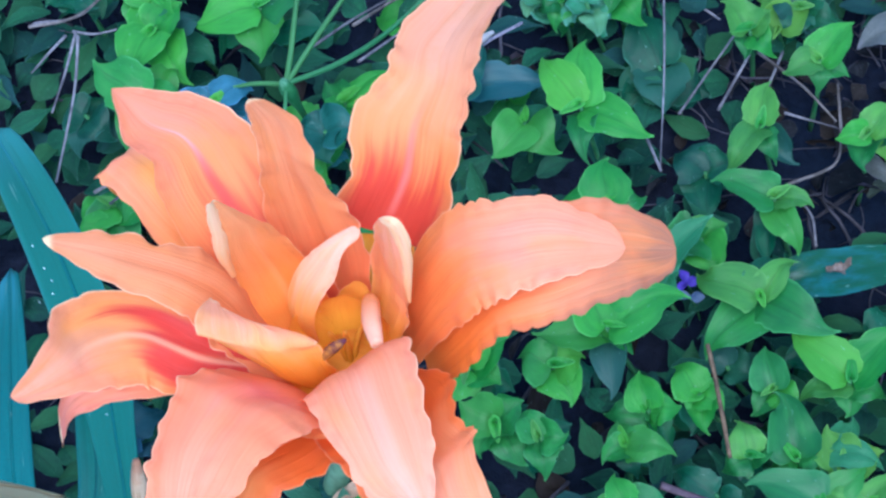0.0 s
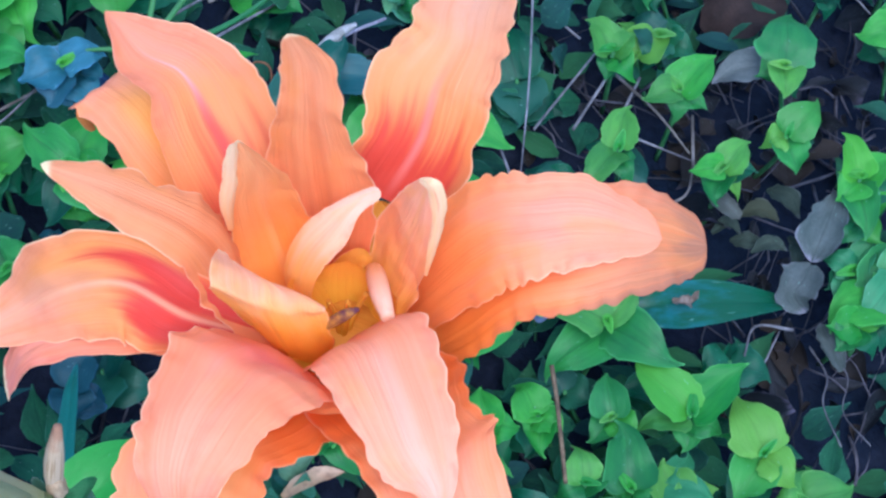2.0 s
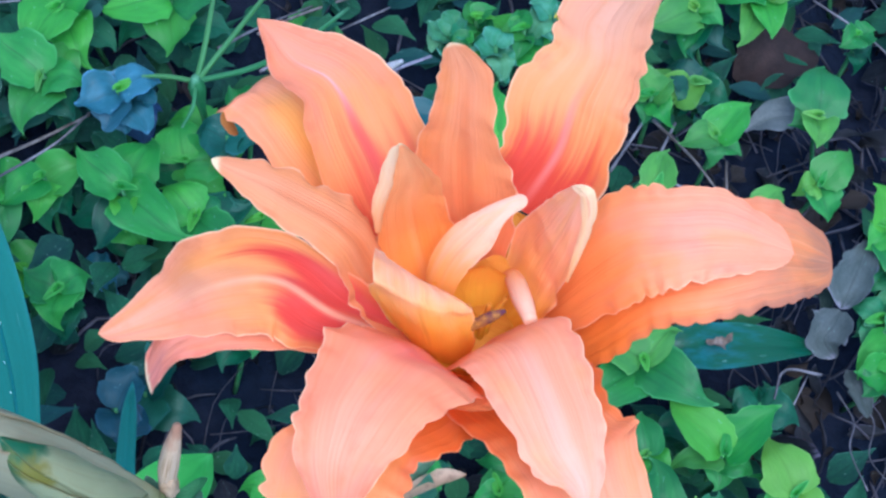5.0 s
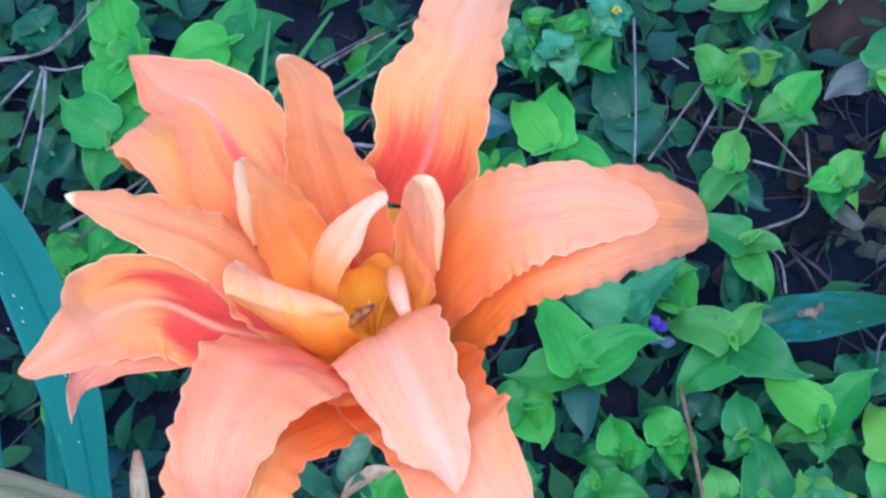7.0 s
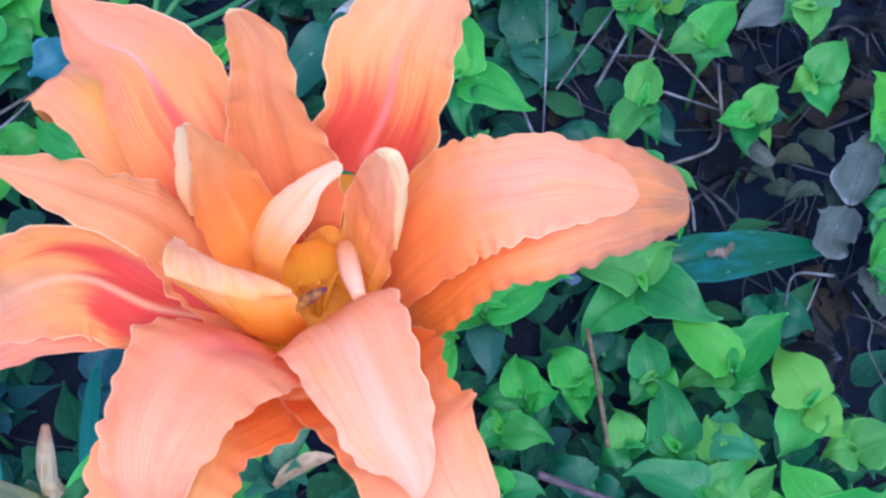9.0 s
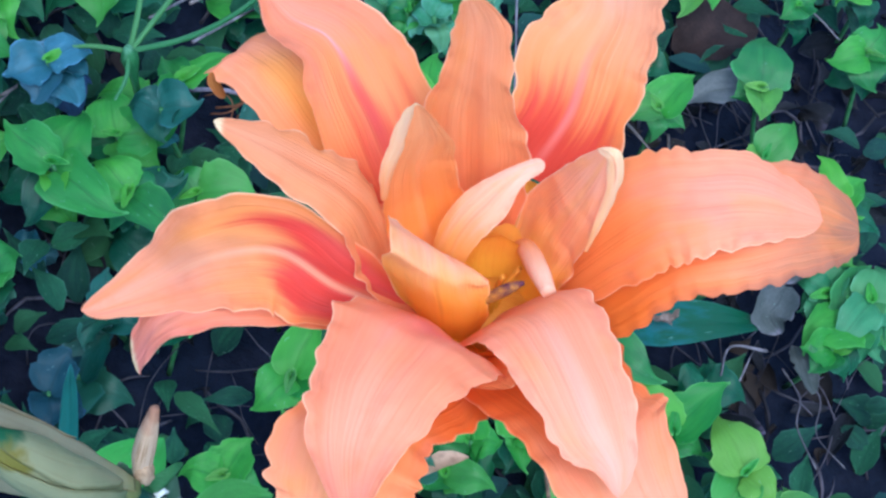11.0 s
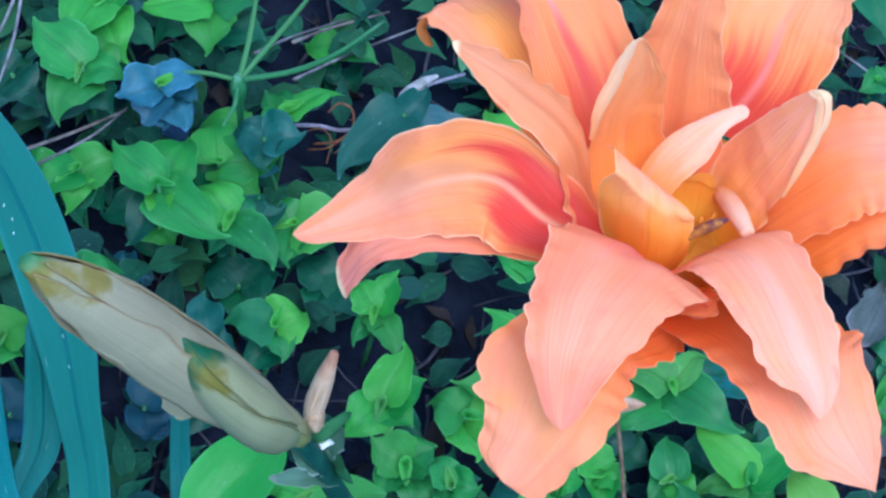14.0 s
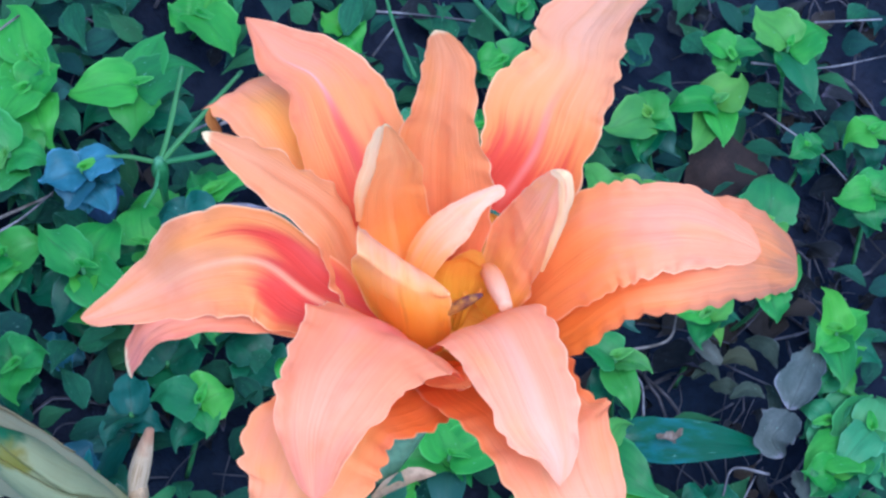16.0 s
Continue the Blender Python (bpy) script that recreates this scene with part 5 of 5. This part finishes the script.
sprig((0.169, 0.210, -0.062), (-130, 25.7, 15.7), (79, 20.6, 15.7), (-26, 15.5, 15.7), (-99, 25.6, 14.4), meshes=LEAVES_FROST, label="pale bluish green sprig in the ground cover")
sprig((0.150, 0.215, -0.068), (148, 13.8, 11.8), (57, 16.4, 14.4), (-111, 17.3, 13.1), (-54, 17.7, 13.1), meshes=LEAVES_FROST, label="pale bluish green sprig in the ground cover")
sprig((0.152, 0.237, -0.060), (118, 17, 10.5), (42, 17.3, 13.2), (-129, 14.1, 10.5), (-41, 13.6, 11.8))

sprig((0.065, 0.078, -0.026), (163, 29.7, 19.2), (41, 23.2, 13.5), (-66, 21.6, 15.8))
sprig((0.080, 0.072, -0.028), (136, 20.1, 12.4), (54, 22.5, 13.5), (13, 22.8, 13.5), (-155, 16.2, 12.4))
sprig((0.115, 0.066, -0.030), (124, 30.3, 21.5), (34, 26.4, 22.6), (-145, 18.3, 18.1), (-57, 19.3, 18.1))
sprig((-0.012, 0.072, 0.002), (113, 12.5, 12), (4, 15.4, 15.3), (-175, 17, 12), (-87, 13.9, 13.1))
sprig((0.022, 0.082, -0.023), (148, 19.4, 13.5), (-169, 13.8, 13.5), (-41, 16.9, 13.5), meshes=LEAVES_LOW_SHADED, young=False, label="green sprig deep in the ground cover, shade put into its colour")
sprig((0.069, 0.102, -0.030), (-19, 20.8, 14.1), (-88, 12.2, 13.7), meshes=LEAVES_FROST, young=False, label="pale bluish green sprig in the ground cover")
sprig((-0.044, 0.096, 0.020), (132, 14.6, 12), (5, 10.6, 13.5), (-88, 14.2, 13.5))
sprig((0.048, 0.059, -0.024), (147, 17.9, 15.7), (21, 16.8, 15.7), (-75, 14.1, 15.7))
sprig((0.009, 0.060, -0.010), (158, 14, 13.2), (16, 13.8, 13.2), (-92, 13.3, 13.2))

BLUE_LABEL = "sprig with rounded leaves, sky sheen painted in as bluish green"
sprig((-0.178, 0.232, 0.066), (28, 16, 14), (-152, 17, 15), (-105, 15, 14), (165, 14, 13), (70, 13, 13), (-40, 14, 14), (115, 12, 13), (-75, 12, 12), meshes=LEAVES_SKY_TINT, label=BLUE_LABEL)
sprig((-0.1786, 0.243, 0.03), (-70, 14, 15), (20, 10, 10), meshes=LEAVES_VIOLET, young=False, label=BLUE_LABEL)
sprig((-0.136, 0.228, 0.04), (10, 16, 18), (170, 14, 17), (-80, 14, 16), meshes=LEAVES_TEAL, young=False, label=BLUE_LABEL)
sprig((-0.185, 0.178, 0.008), (-60, 9, 10), (120, 8, 9), meshes=LEAVES_SKY_TINT, young=False, label=BLUE_LABEL)
sprig((-0.150, 0.150, 0.012), (100, 18, 15), (-120, 16, 14), (-20, 15, 13), meshes=LEAVES_TEAL, young=False, label="dark teal leaves low among the ground cover")
sprig((-0.160, 0.126, 0.005), (60, 22, 20), (-100, 22, 20), (170, 20, 18), meshes=LEAVES_TEAL, young=False, label="dark teal leaves low among the ground cover")
sprig((-0.166, 0.110, 0.028), (70, 17, 15), (-80, 13, 14), (-20, 12, 11), meshes=LEAVES_NAVY, young=False, label="dark blue leaves low behind the buds")
sprig((-0.216, 0.100, 0.03), (50, 15, 16), (-110, 14, 15), meshes=LEAVES_NAVY, young=False, label="dark blue leaves low behind the buds")
sprig((-0.082, 0.262, 0.015), (-125, 40, 21), (60, 16, 12), meshes=LEAVES_TEAL, young=False, label="dark teal leaves low among the ground cover")
M_LEAF_PALE = leaf_material("leaf_frosted", (0.03, 0.2, 0.08), (0.12, 0.34, 0.24), 0.5)
LEAVES_PALE = [leaf_mesh("leaf", s, M_LEAF_PALE, halves=ROUND) for s in range(4)]
for x, y, z, turn in ((-0.052, 0.312, -0.009, 0), (-0.041, 0.320, -0.009, 37), (-0.031, 0.305, -0.005, 74), (-0.019, 0.315, -0.006, 111), (-0.008, 0.324, -0.007, 148), (-0.043, 0.307, -0.007, 185)):
    sprig((x, y, z), *[(turn + k * 73, 10 + k % 3, 10 + k % 2) for k in range(5)], meshes=LEAVES_PALE if turn % 2 == 0 else LEAVES, young=turn % 2 == 1, label="pale frosted sprig with small rounded leaves")

# ---- dry stalks, twigs and grass ----
def rod(name, label, category, group, radius, pts, mat, taper=0.6):
    bm = bmesh.new()
    tube(bm, [tuple(c * 1000 for c in p) for p in pts], [radius, radius * (1 + taper) / 2, radius * taper][:max(2, min(3, len(pts)))], scale=0.001, n=4 * len(pts), sides=7)
    tagged(part(name, bm, mat), label, category, group)


def twig(radius, *pts):
    rod("dry_stalk", "pale dry stalk lying among the leaves", "dry stalk", "dry stalks", radius * 0.62, [(x, y, max(z, ground_z(x, y) + 0.002)) for x, y, z in pts], M_STRAW if radius < 1.25 else M_TWIG)


twig(1.3, (-0.258, 0.266, 0.082), (-0.236, 0.273, 0.078), (-0.218, 0.304, 0.067))
twig(1.2, (-0.240, 0.267, 0.073), (-0.242, 0.247, 0.075), (-0.246, 0.228, 0.075))
twig(1.2, (-0.238, 0.264, 0.075), (-0.237, 0.236, 0.075), (-0.242, 0.197, 0.072))
twig(1.1, (-0.245, 0.266, 0.072), (-0.251, 0.256, 0.075), (-0.257, 0.247, 0.076))
twig(1.0, (-0.243, 0.269, 0.070), (-0.234, 0.268, 0.068), (-0.225, 0.271, 0.065))
twig(0.9, (0.004, 0.316, -0.001), (0.005, 0.264, 0.007), (0.004, 0.212, 0.016))
twig(1.2, (0.024, 0.265, -0.040), (0.043, 0.307, -0.051))
twig(1.0, (0.007, 0.261, -0.033), (0.033, 0.309, -0.048))
twig(1.3, (0.042, 0.294, -0.042), (0.061, 0.278, -0.046), (0.076, 0.260, -0.049))
twig(1.3, (0.078, 0.252, -0.051), (0.077, 0.281, -0.053))
twig(1.0, (0.053, 0.265, -0.047), (0.078, 0.258, -0.053))
twig(1.3, (0.054, 0.229, -0.045), (0.074, 0.240, -0.052), (0.078, 0.255, -0.053))
twig(1.0, (0.011, 0.325, -0.044), (0.025, 0.314, -0.046))
twig(1.2, (0.043, 0.271, -0.047), (0.053, 0.299, -0.053))
twig(1.2, (-0.008, 0.250, -0.024), (-0.000, 0.229, -0.023))
twig(0.8, (0.132, 0.181, -0.075), (0.139, 0.166, -0.071), (0.137, 0.152, -0.068), (0.144, 0.132, -0.063))
twig(0.6, (0.137, 0.183, -0.077), (0.148, 0.168, -0.073), (0.146, 0.15, -0.071), (0.157, 0.134, -0.066))
twig(1.0, (0.101, 0.174, -0.067), (0.108, 0.164, -0.067), (0.119, 0.188, -0.076))
twig(1.0, (0.065, 0.201, -0.051), (0.063, 0.217, -0.051), (0.053, 0.226, -0.047))
twig(1.4, (-0.232, 0.199, 0.055), (-0.211, 0.215, 0.050), (-0.193, 0.231, 0.045))
twig(1.0, (-0.224, 0.193, 0.056), (-0.204, 0.213, 0.051), (-0.192, 0.230, 0.049))
twig(1.2, (-0.148, 0.277, 0.026), (-0.134, 0.299, 0.009), (-0.112, 0.325, -0.011))
twig(1.2, (-0.131, 0.275, 0.012), (-0.110, 0.308, -0.014), (-0.082, 0.334, -0.026))
twig(1.4, (-0.134, 0.293, 0.013), (-0.120, 0.313, -0.003), (-0.096, 0.333, -0.015))
twig(1.0, (-0.260, 0.272, 0.074), (-0.239, 0.278, 0.069), (-0.228, 0.307, 0.060))
twig(1.0, (0.111, 0.411, -0.072), (0.147, 0.418, -0.081), (0.183, 0.437, -0.092))
twig(1.0, (0.118, 0.383, -0.074), (0.147, 0.366, -0.079), (0.161, 0.352, -0.081))
twig(1.0, (0.144, 0.446, -0.081), (0.181, 0.460, -0.092))
twig(1.0, (-0.080, 0.386, -0.022), (-0.056, 0.390, -0.027), (-0.023, 0.394, -0.034))
twig(1.0, (-0.075, 0.365, -0.029), (-0.066, 0.381, -0.026))
twig(1.2, (0.124, 0.186, -0.068), (0.107, 0.184, -0.061), (0.102, 0.168, -0.055))

rod("dead_twig", "thick purplish brown dead twig among the leaves", "twig", "", 1.7, [(0.002, 0.080, 0.001), (0.025, 0.074, -0.010), (0.053, 0.067, -0.019)], M_PURPLE_TWIG)


M_BARK = rough_material("brown_bark", (0.09, 0.06, 0.04), (0.24, 0.16, 0.1), 120, 0.85, 0.0008)
rod("dead_twig", "short brown dead twig standing among the leaves", "twig", "", 1.0, [(0.0205, 0.143, -0.009), (0.0235, 0.128, -0.012), (0.0285, 0.096, -0.017)], M_BARK, 0.9)

grass = thing("grass_tuft", "spreading green grass shoot with several thin blades", "grass")


def grass_blade(radius, *pts):
    bm = bmesh.new()
    tube(bm, [tuple(c * 1000 for c in p) for p in pts], [radius, radius, radius * 0.7], scale=0.001, n=14, sides=8)
    part("grass_stem", bm, M_GRASS, grass)


grass_blade(1.2, (-0.148, 0.240, 0.062), (-0.147, 0.256, 0.061), (-0.147, 0.274, 0.059), (-0.148, 0.295, 0.053))
grass_blade(1.2, (-0.148, 0.240, 0.062), (-0.140, 0.259, 0.058), (-0.132, 0.284, 0.047), (-0.126, 0.309, 0.032))
grass_blade(1.2, (-0.148, 0.241, 0.062), (-0.128, 0.253, 0.054), (-0.112, 0.275, 0.037), (-0.096, 0.307, 0.016))
grass_blade(1.0, (-0.149, 0.241, 0.062), (-0.160, 0.240, 0.066), (-0.169, 0.238, 0.068))
grass_blade(0.9, (-0.148, 0.240, 0.062), (-0.148, 0.229, 0.061), (-0.151, 0.220, 0.061))
grass_blade(0.9, (-0.052, 0.340, -0.007), (-0.064, 0.363, -0.001), (-0.071, 0.380, 0.005))
grass_blade(1.2, (-0.011, 0.369, -0.007), (-0.026, 0.382, -0.004), (-0.032, 0.390, -0.002))

bm = bmesh.new()
tube(bm, [(-148, 240, 10), (-148, 240, 40), (-148, 240, 58), (-148, 240.5, 66)], [1.4, 1.6, 3.6, 1.5], scale=0.001, n=14, sides=10)
part("grass_crown", bm, M_GRASS, grass)


# withered grey leaves over the bare soil
def dead_leaf(label, mids, halves, seed, mat=M_GREY):
    t = thing("withered_leaf", label, "dry leaf", "withered leaves")
    bm = bmesh.new()
    ribbon(bm, mids, halves, [0] * len(mids), cup=0.5, ruffle=0.17, waves=2.6, scale=0.001, nv=26, nu=12, seed=seed)
    part("leaf_blade", bm, mat, t)


dead_leaf("grey withered leaf hanging on a stalk", [(120, 306, -62), (110, 309, -58), (98, 309, -60), (86, 305, -68)], [2, 7, 7, 0.5], 81, M_ASH)
dead_leaf("crumpled pale withered leaf", [(143.0, 248.0, -58.0), (138.0, 234.0, -54.0), (134.0, 223.0, -55.0), (131.0, 215.0, -60.0)], [2, 8.2, 9.2, 1.5], 82, M_ASH)
dead_leaf("crumpled pale withered leaf", [(131.0, 213.0, -58.0), (127.0, 204.0, -54.0), (123.0, 197.0, -55.0), (129.0, 192.0, -62.0)], [2, 8.5, 8, 1.5], 86)
dead_leaf("small grey withered leaf", [(100, 236, -62), (92, 240, -58), (84, 248, -62)], [1.5, 5, 0.4], 83)
dead_leaf("small grey withered leaf", [(146, 170, -74), (140, 182, -70), (136, 192, -74)], [1.5, 6, 0.4], 84)
for mids, wide, seed in (
        ([(105, 221, -66), (113, 224, -62), (121, 222, -65)], 4.5, 101), ([(100, 240, -70), (109, 242, -66), (118, 238, -70)], 5, 102),
        ([(96, 228, -70), (103, 226, -66), (111, 229, -72)], 5, 103), ([(112, 254, -72), (120, 249, -66), (127, 240, -70)], 6, 104),
        ([(88, 232, -72), (95, 236, -68), (101, 232, -72)], 4, 105), ([(122, 232, -72), (126, 224, -68), (124, 215, -71)], 4.5, 106)):
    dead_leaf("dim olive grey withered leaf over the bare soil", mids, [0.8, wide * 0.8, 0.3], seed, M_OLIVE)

M_BROWN = rough_material("dead_leaf_brown", (0.02, 0.012, 0.013), (0.036, 0.021, 0.02), 90, 0.8, 0.0006)
dead_leaf("large brown dead leaf flat on the soil", [(83.0, 341.0, -85.0), (94.0, 346.0, -78.0), (108.0, 354.0, -80.0), (120.0, 367.0, -90.0)], [3, 14, 13, 1], 85, M_BROWN)


# ---- filling growth below the sprigs ----
def bare(x, y):
    """The two bare patches of the bed."""
    return 1.2 * math.exp(-(((x - 0.08) / 0.075) ** 2 + ((y - 0.265) / 0.065) ** 2)) + math.exp(-(((x - 0.135) / 0.04) ** 2 + ((y - 0.185) / 0.05) ** 2)) + 0.8 * math.exp(-(((x + 0.105) / 0.085) ** 2 + ((y - 0.15) / 0.055) ** 2)) + 0.75 * math.exp(-(((x - 0.17) / 0.1) ** 2 + ((y - 0.38) / 0.12) ** 2))


def undergrowth():
    verts, faces, us, vs = [], [], [], []
    for k in range(15800):
        if k < 3400:
            x, y = rng.uniform(-0.36, 0.32), rng.uniform(-0.06, 0.56)
            if rng.random() < 1.1 * bare(x, y):
                continue
        else:
            spread = rng.choice((0.45, 0.8, 1.3))
            x, y = rng.gauss(-0.02, spread), rng.gauss(0.25, spread)
            if -0.36 < x < 0.32 and -0.06 < y < 0.56:
                continue
        z = ground_z(x, y) + rng.uniform(0.005, 0.036)
        a, pitch, roll = rng.uniform(0, 6.28), rng.uniform(-0.5, 0.3), rng.uniform(-0.5, 0.5)
        m = Matrix.Translation((x, y, z)) @ Euler((roll, pitch, a)).to_matrix().to_4x4()
        length, width = (rng.uniform(0.013, 0.028), rng.uniform(0.008, 0.016)) if k < 3400 else (rng.uniform(0.025, 0.03 + 0.03 * spread), rng.uniform(0.016, 0.02 + 0.02 * spread))
        base = len(verts)
        prof = (0.2, 0.85, 1.0, 0.68, 0.24, 0.02)
        for i, w in enumerate(prof):
            t = i / 5
            for j in (-1, -0.5, 0, 0.5, 1):
                verts.append(m @ Vector((t * length, j * w * width * 0.5, 0.003 * math.sin(t * 3) + 0.0018 * abs(j) * w)))
                us.append(float(j)), vs.append(t)
        for i in range(5):
            for j in range(4):
                p = base + 5 * i + j
                faces.append((p, p + 1, p + 6, p + 5))
    me = bpy.data.meshes.new("undergrowth")
    me.from_pydata(verts, [], faces)
    for key, data in (("u", us), ("v", vs)):
        me.attributes.new(key, "FLOAT", "POINT").data.foreach_set("value", data)
    for p in me.polygons:
        p.use_smooth = True
    me.materials.append(M_LEAF_FILL_SHADED)
    tagged(new("undergrowth", me), "dense small leaves close to the soil, shade put into their green", "ground cover", kind="stuff")


undergrowth()


def litter_stalks():
    """Dead runners and stems, tangled, most of them on the bare patches."""
    bm = bmesh.new()
    for k in range(1250):
        x, y = rng.uniform(-0.3, 0.3), rng.uniform(-0.02, 0.52)
        if rng.random() > 0.2 + 0.8 * bare(x, y):
            continue
        a, length = rng.uniform(0, 6.28), rng.uniform(0.015, 0.06)
        lift, arch, thick = rng.uniform(0.001, 0.016), rng.uniform(0.0, 0.008), rng.choice((0.3, 0.45, 0.6, 0.95))
        pts = []
        for s in (0, 0.33, 0.66, 1):
            px, py = x, y
            pts.append((1000 * px, 1000 * py, 1000 * (ground_z(px, py) + lift + arch * math.sin(math.pi * s))))
            a += rng.gauss(0, 0.35)
            x, y = x + 0.33 * length * math.cos(a), y + 0.33 * length * math.sin(a)
        tube(bm, pts, [thick, thick * 0.8, thick * 0.95, thick * 0.5], scale=0.001, n=6, sides=5)
    tagged(part("plant_litter", bm, M_RUNNER_SHADED), "thin dry stalks strewn over the soil, shade put into their colour", "litter", kind="stuff")


litter_stalks()


def leaf_litter():
    """Small dead leaves, grey and brown, on the bare patches."""
    verts, faces, us, vs = [], [], [], []
    for k in range(1200):
        x, y = rng.uniform(-0.25, 0.28), rng.uniform(-0.02, 0.52)
        if rng.random() > 0.12 + bare(x, y):
            continue
        z = ground_z(x, y) + rng.uniform(0.002, 0.016)
        m = Matrix.Translation((x, y, z)) @ Euler((rng.uniform(-0.9, 0.9), rng.uniform(-0.7, 0.7), rng.uniform(0, 6.28))).to_matrix().to_4x4()
        big = rng.choice((0.7, 1.0, 1.0, 1.7))
        length, width, bend = big * rng.uniform(0.008, 0.02), big * rng.uniform(0.004, 0.012), rng.uniform(-0.006, 0.006)
        base = len(verts)
        twist, wob = rng.uniform(-0.8, 0.8), rng.uniform(0, 9)
        for i, w in enumerate((0.08, 0.55, 0.9, 1.0, 0.8, 0.42, 0.04)):
            t = i / 6
            for j in (-1, -0.5, 0, 0.5, 1):
                edge = w * (1 + 0.25 * abs(j) * math.sin(5 * t + wob))
                verts.append(m @ Vector((t * length, j * edge * width * 0.5, bend * math.sin(t * 3) + 0.0035 * j * j * w + twist * j * t * width * 0.5)))
                us.append(float(j)), vs.append(t)
        for i in range(6):
            for j in range(4):
                p = base + 5 * i + j
                faces.append((p, p + 1, p + 6, p + 5))
    me = bpy.data.meshes.new("leaf_litter")
    me.from_pydata(verts, [], faces)
    for key, data in (("u", us), ("v", vs)):
        me.attributes.new(key, "FLOAT", "POINT").data.foreach_set("value", data)
    for p in me.polygons:
        p.use_smooth = True
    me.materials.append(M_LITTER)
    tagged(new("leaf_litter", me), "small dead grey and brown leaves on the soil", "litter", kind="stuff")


leaf_litter()

M_TENDRIL = rough_material("tendril_brown", (0.13, 0.05, 0.025), (0.24, 0.1, 0.05), 200, 0.7, 0.0005)
for radius, pts in (
        (0.55, [(-0.119, 0.249, 0.004), (-0.109, 0.247, 0.012), (-0.103, 0.252, 0.016), (-0.104, 0.260, 0.018), (-0.110, 0.262, 0.018), (-0.114, 0.258, 0.016)]),
        (0.4, [(-0.121, 0.246, 0.004), (-0.113, 0.243, 0.012), (-0.107, 0.246, 0.015), (-0.104, 0.250, 0.013)]),
        (0.45, [(-0.105, 0.263, 0.004), (-0.101, 0.257, 0.014), (-0.103, 0.247, 0.016), (-0.109, 0.241, 0.012)]),
        (0.35, [(-0.124, 0.253, 0.006), (-0.116, 0.251, 0.014), (-0.111, 0.246, 0.014), (-0.112, 0.238, 0.008)])):
    rod("curled_tendril", "curled reddish brown dry tendril", "dry stalk", "tendrils", radius, pts, M_TENDRIL, 0.8)

# a pale branch with a dried seed head, and tiny blooms
M_LILAC_BARK = rough_material("lilac_grey_bark", (0.16, 0.14, 0.19), (0.36, 0.33, 0.42), 90, 0.8, 0.0006)
M_SEED = rough_material("pale_seed_husk", (0.22, 0.21, 0.2), (0.42, 0.4, 0.42), 200, 0.75, 0.0006)
rod("dead_branch", "pale lilac grey branch lying over the leaves", "twig", "", 1.0, [(-0.1303, 0.2545, 0.008), (-0.1171, 0.2535, 0.012), (-0.1071, 0.2515, 0.014), (-0.0934, 0.2578, 0.012), (-0.0841, 0.2704, 0.009), (-0.0744, 0.2818, 0.008), (-0.0585, 0.2929, 0.004)], M_LILAC_BARK, 0.7)
bm = bmesh.new()
tube(bm, [(-86.5, 267, 11), (-82, 272.5, 14), (-76, 279.5, 14), (-70, 285, 12)], [1.1, 2.7, 2.3, 0.9], scale=0.001, n=14, sides=12, lobes=4, depth=0.12)
tagged(part("dried_seed_head", bm, M_SEED), "pale dried seed head on a dead branch", "seed head")


def small_bloom(name, label, at, mat, count, reach):
    bloom = thing(name, label, "flower", at=at)
    for k in range(count):
        bm = bmesh.new()
        ribbon(bm, [(0, 0, 0), (reach * 0.45, 0, 1.2), (reach, 0, 0.8)], [0.6, reach * 0.4, 0.4], [0] * 3, cup=0.3, scale=0.001, nv=8, nu=6, seed=k)
        part("petal", bm, mat, bloom).rotation_euler = (0.3, 0, 6.28 * k / count)
    bm = bmesh.new()
    tube(bm, [(0, 0, 0), (1, 1, -20), (0, 3, -50)], [0.5, 0.5, 0.6], scale=0.001, n=6, sides=6)
    part("stem", bm, M_STEM, bloom)


small_bloom("violet_bloom", "tiny blue violet bloom close to the soil", (0.010, 0.179, -0.030), M_VIOLET, 3, 6)
M_LILAC = rough_material("lilac_petal", (0.06, 0.1, 0.22), (0.12, 0.17, 0.3), 300, 0.5, 0.0002)
small_bloom("lilac_bloom", "tiny pale lilac bloom beside the violet one", (0.011, 0.174, -0.036), M_LILAC, 2, 6.5)
M_YELLOW = rough_material("yellow_petal", (0.55, 0.4, 0.02), (0.7, 0.5, 0.04), 300, 0.5, 0.0002)
small_bloom("yellow_floret", "tiny yellow floret among the frosted leaves", (-0.004, 0.322, -0.004), M_YELLOW, 5, 2.2)
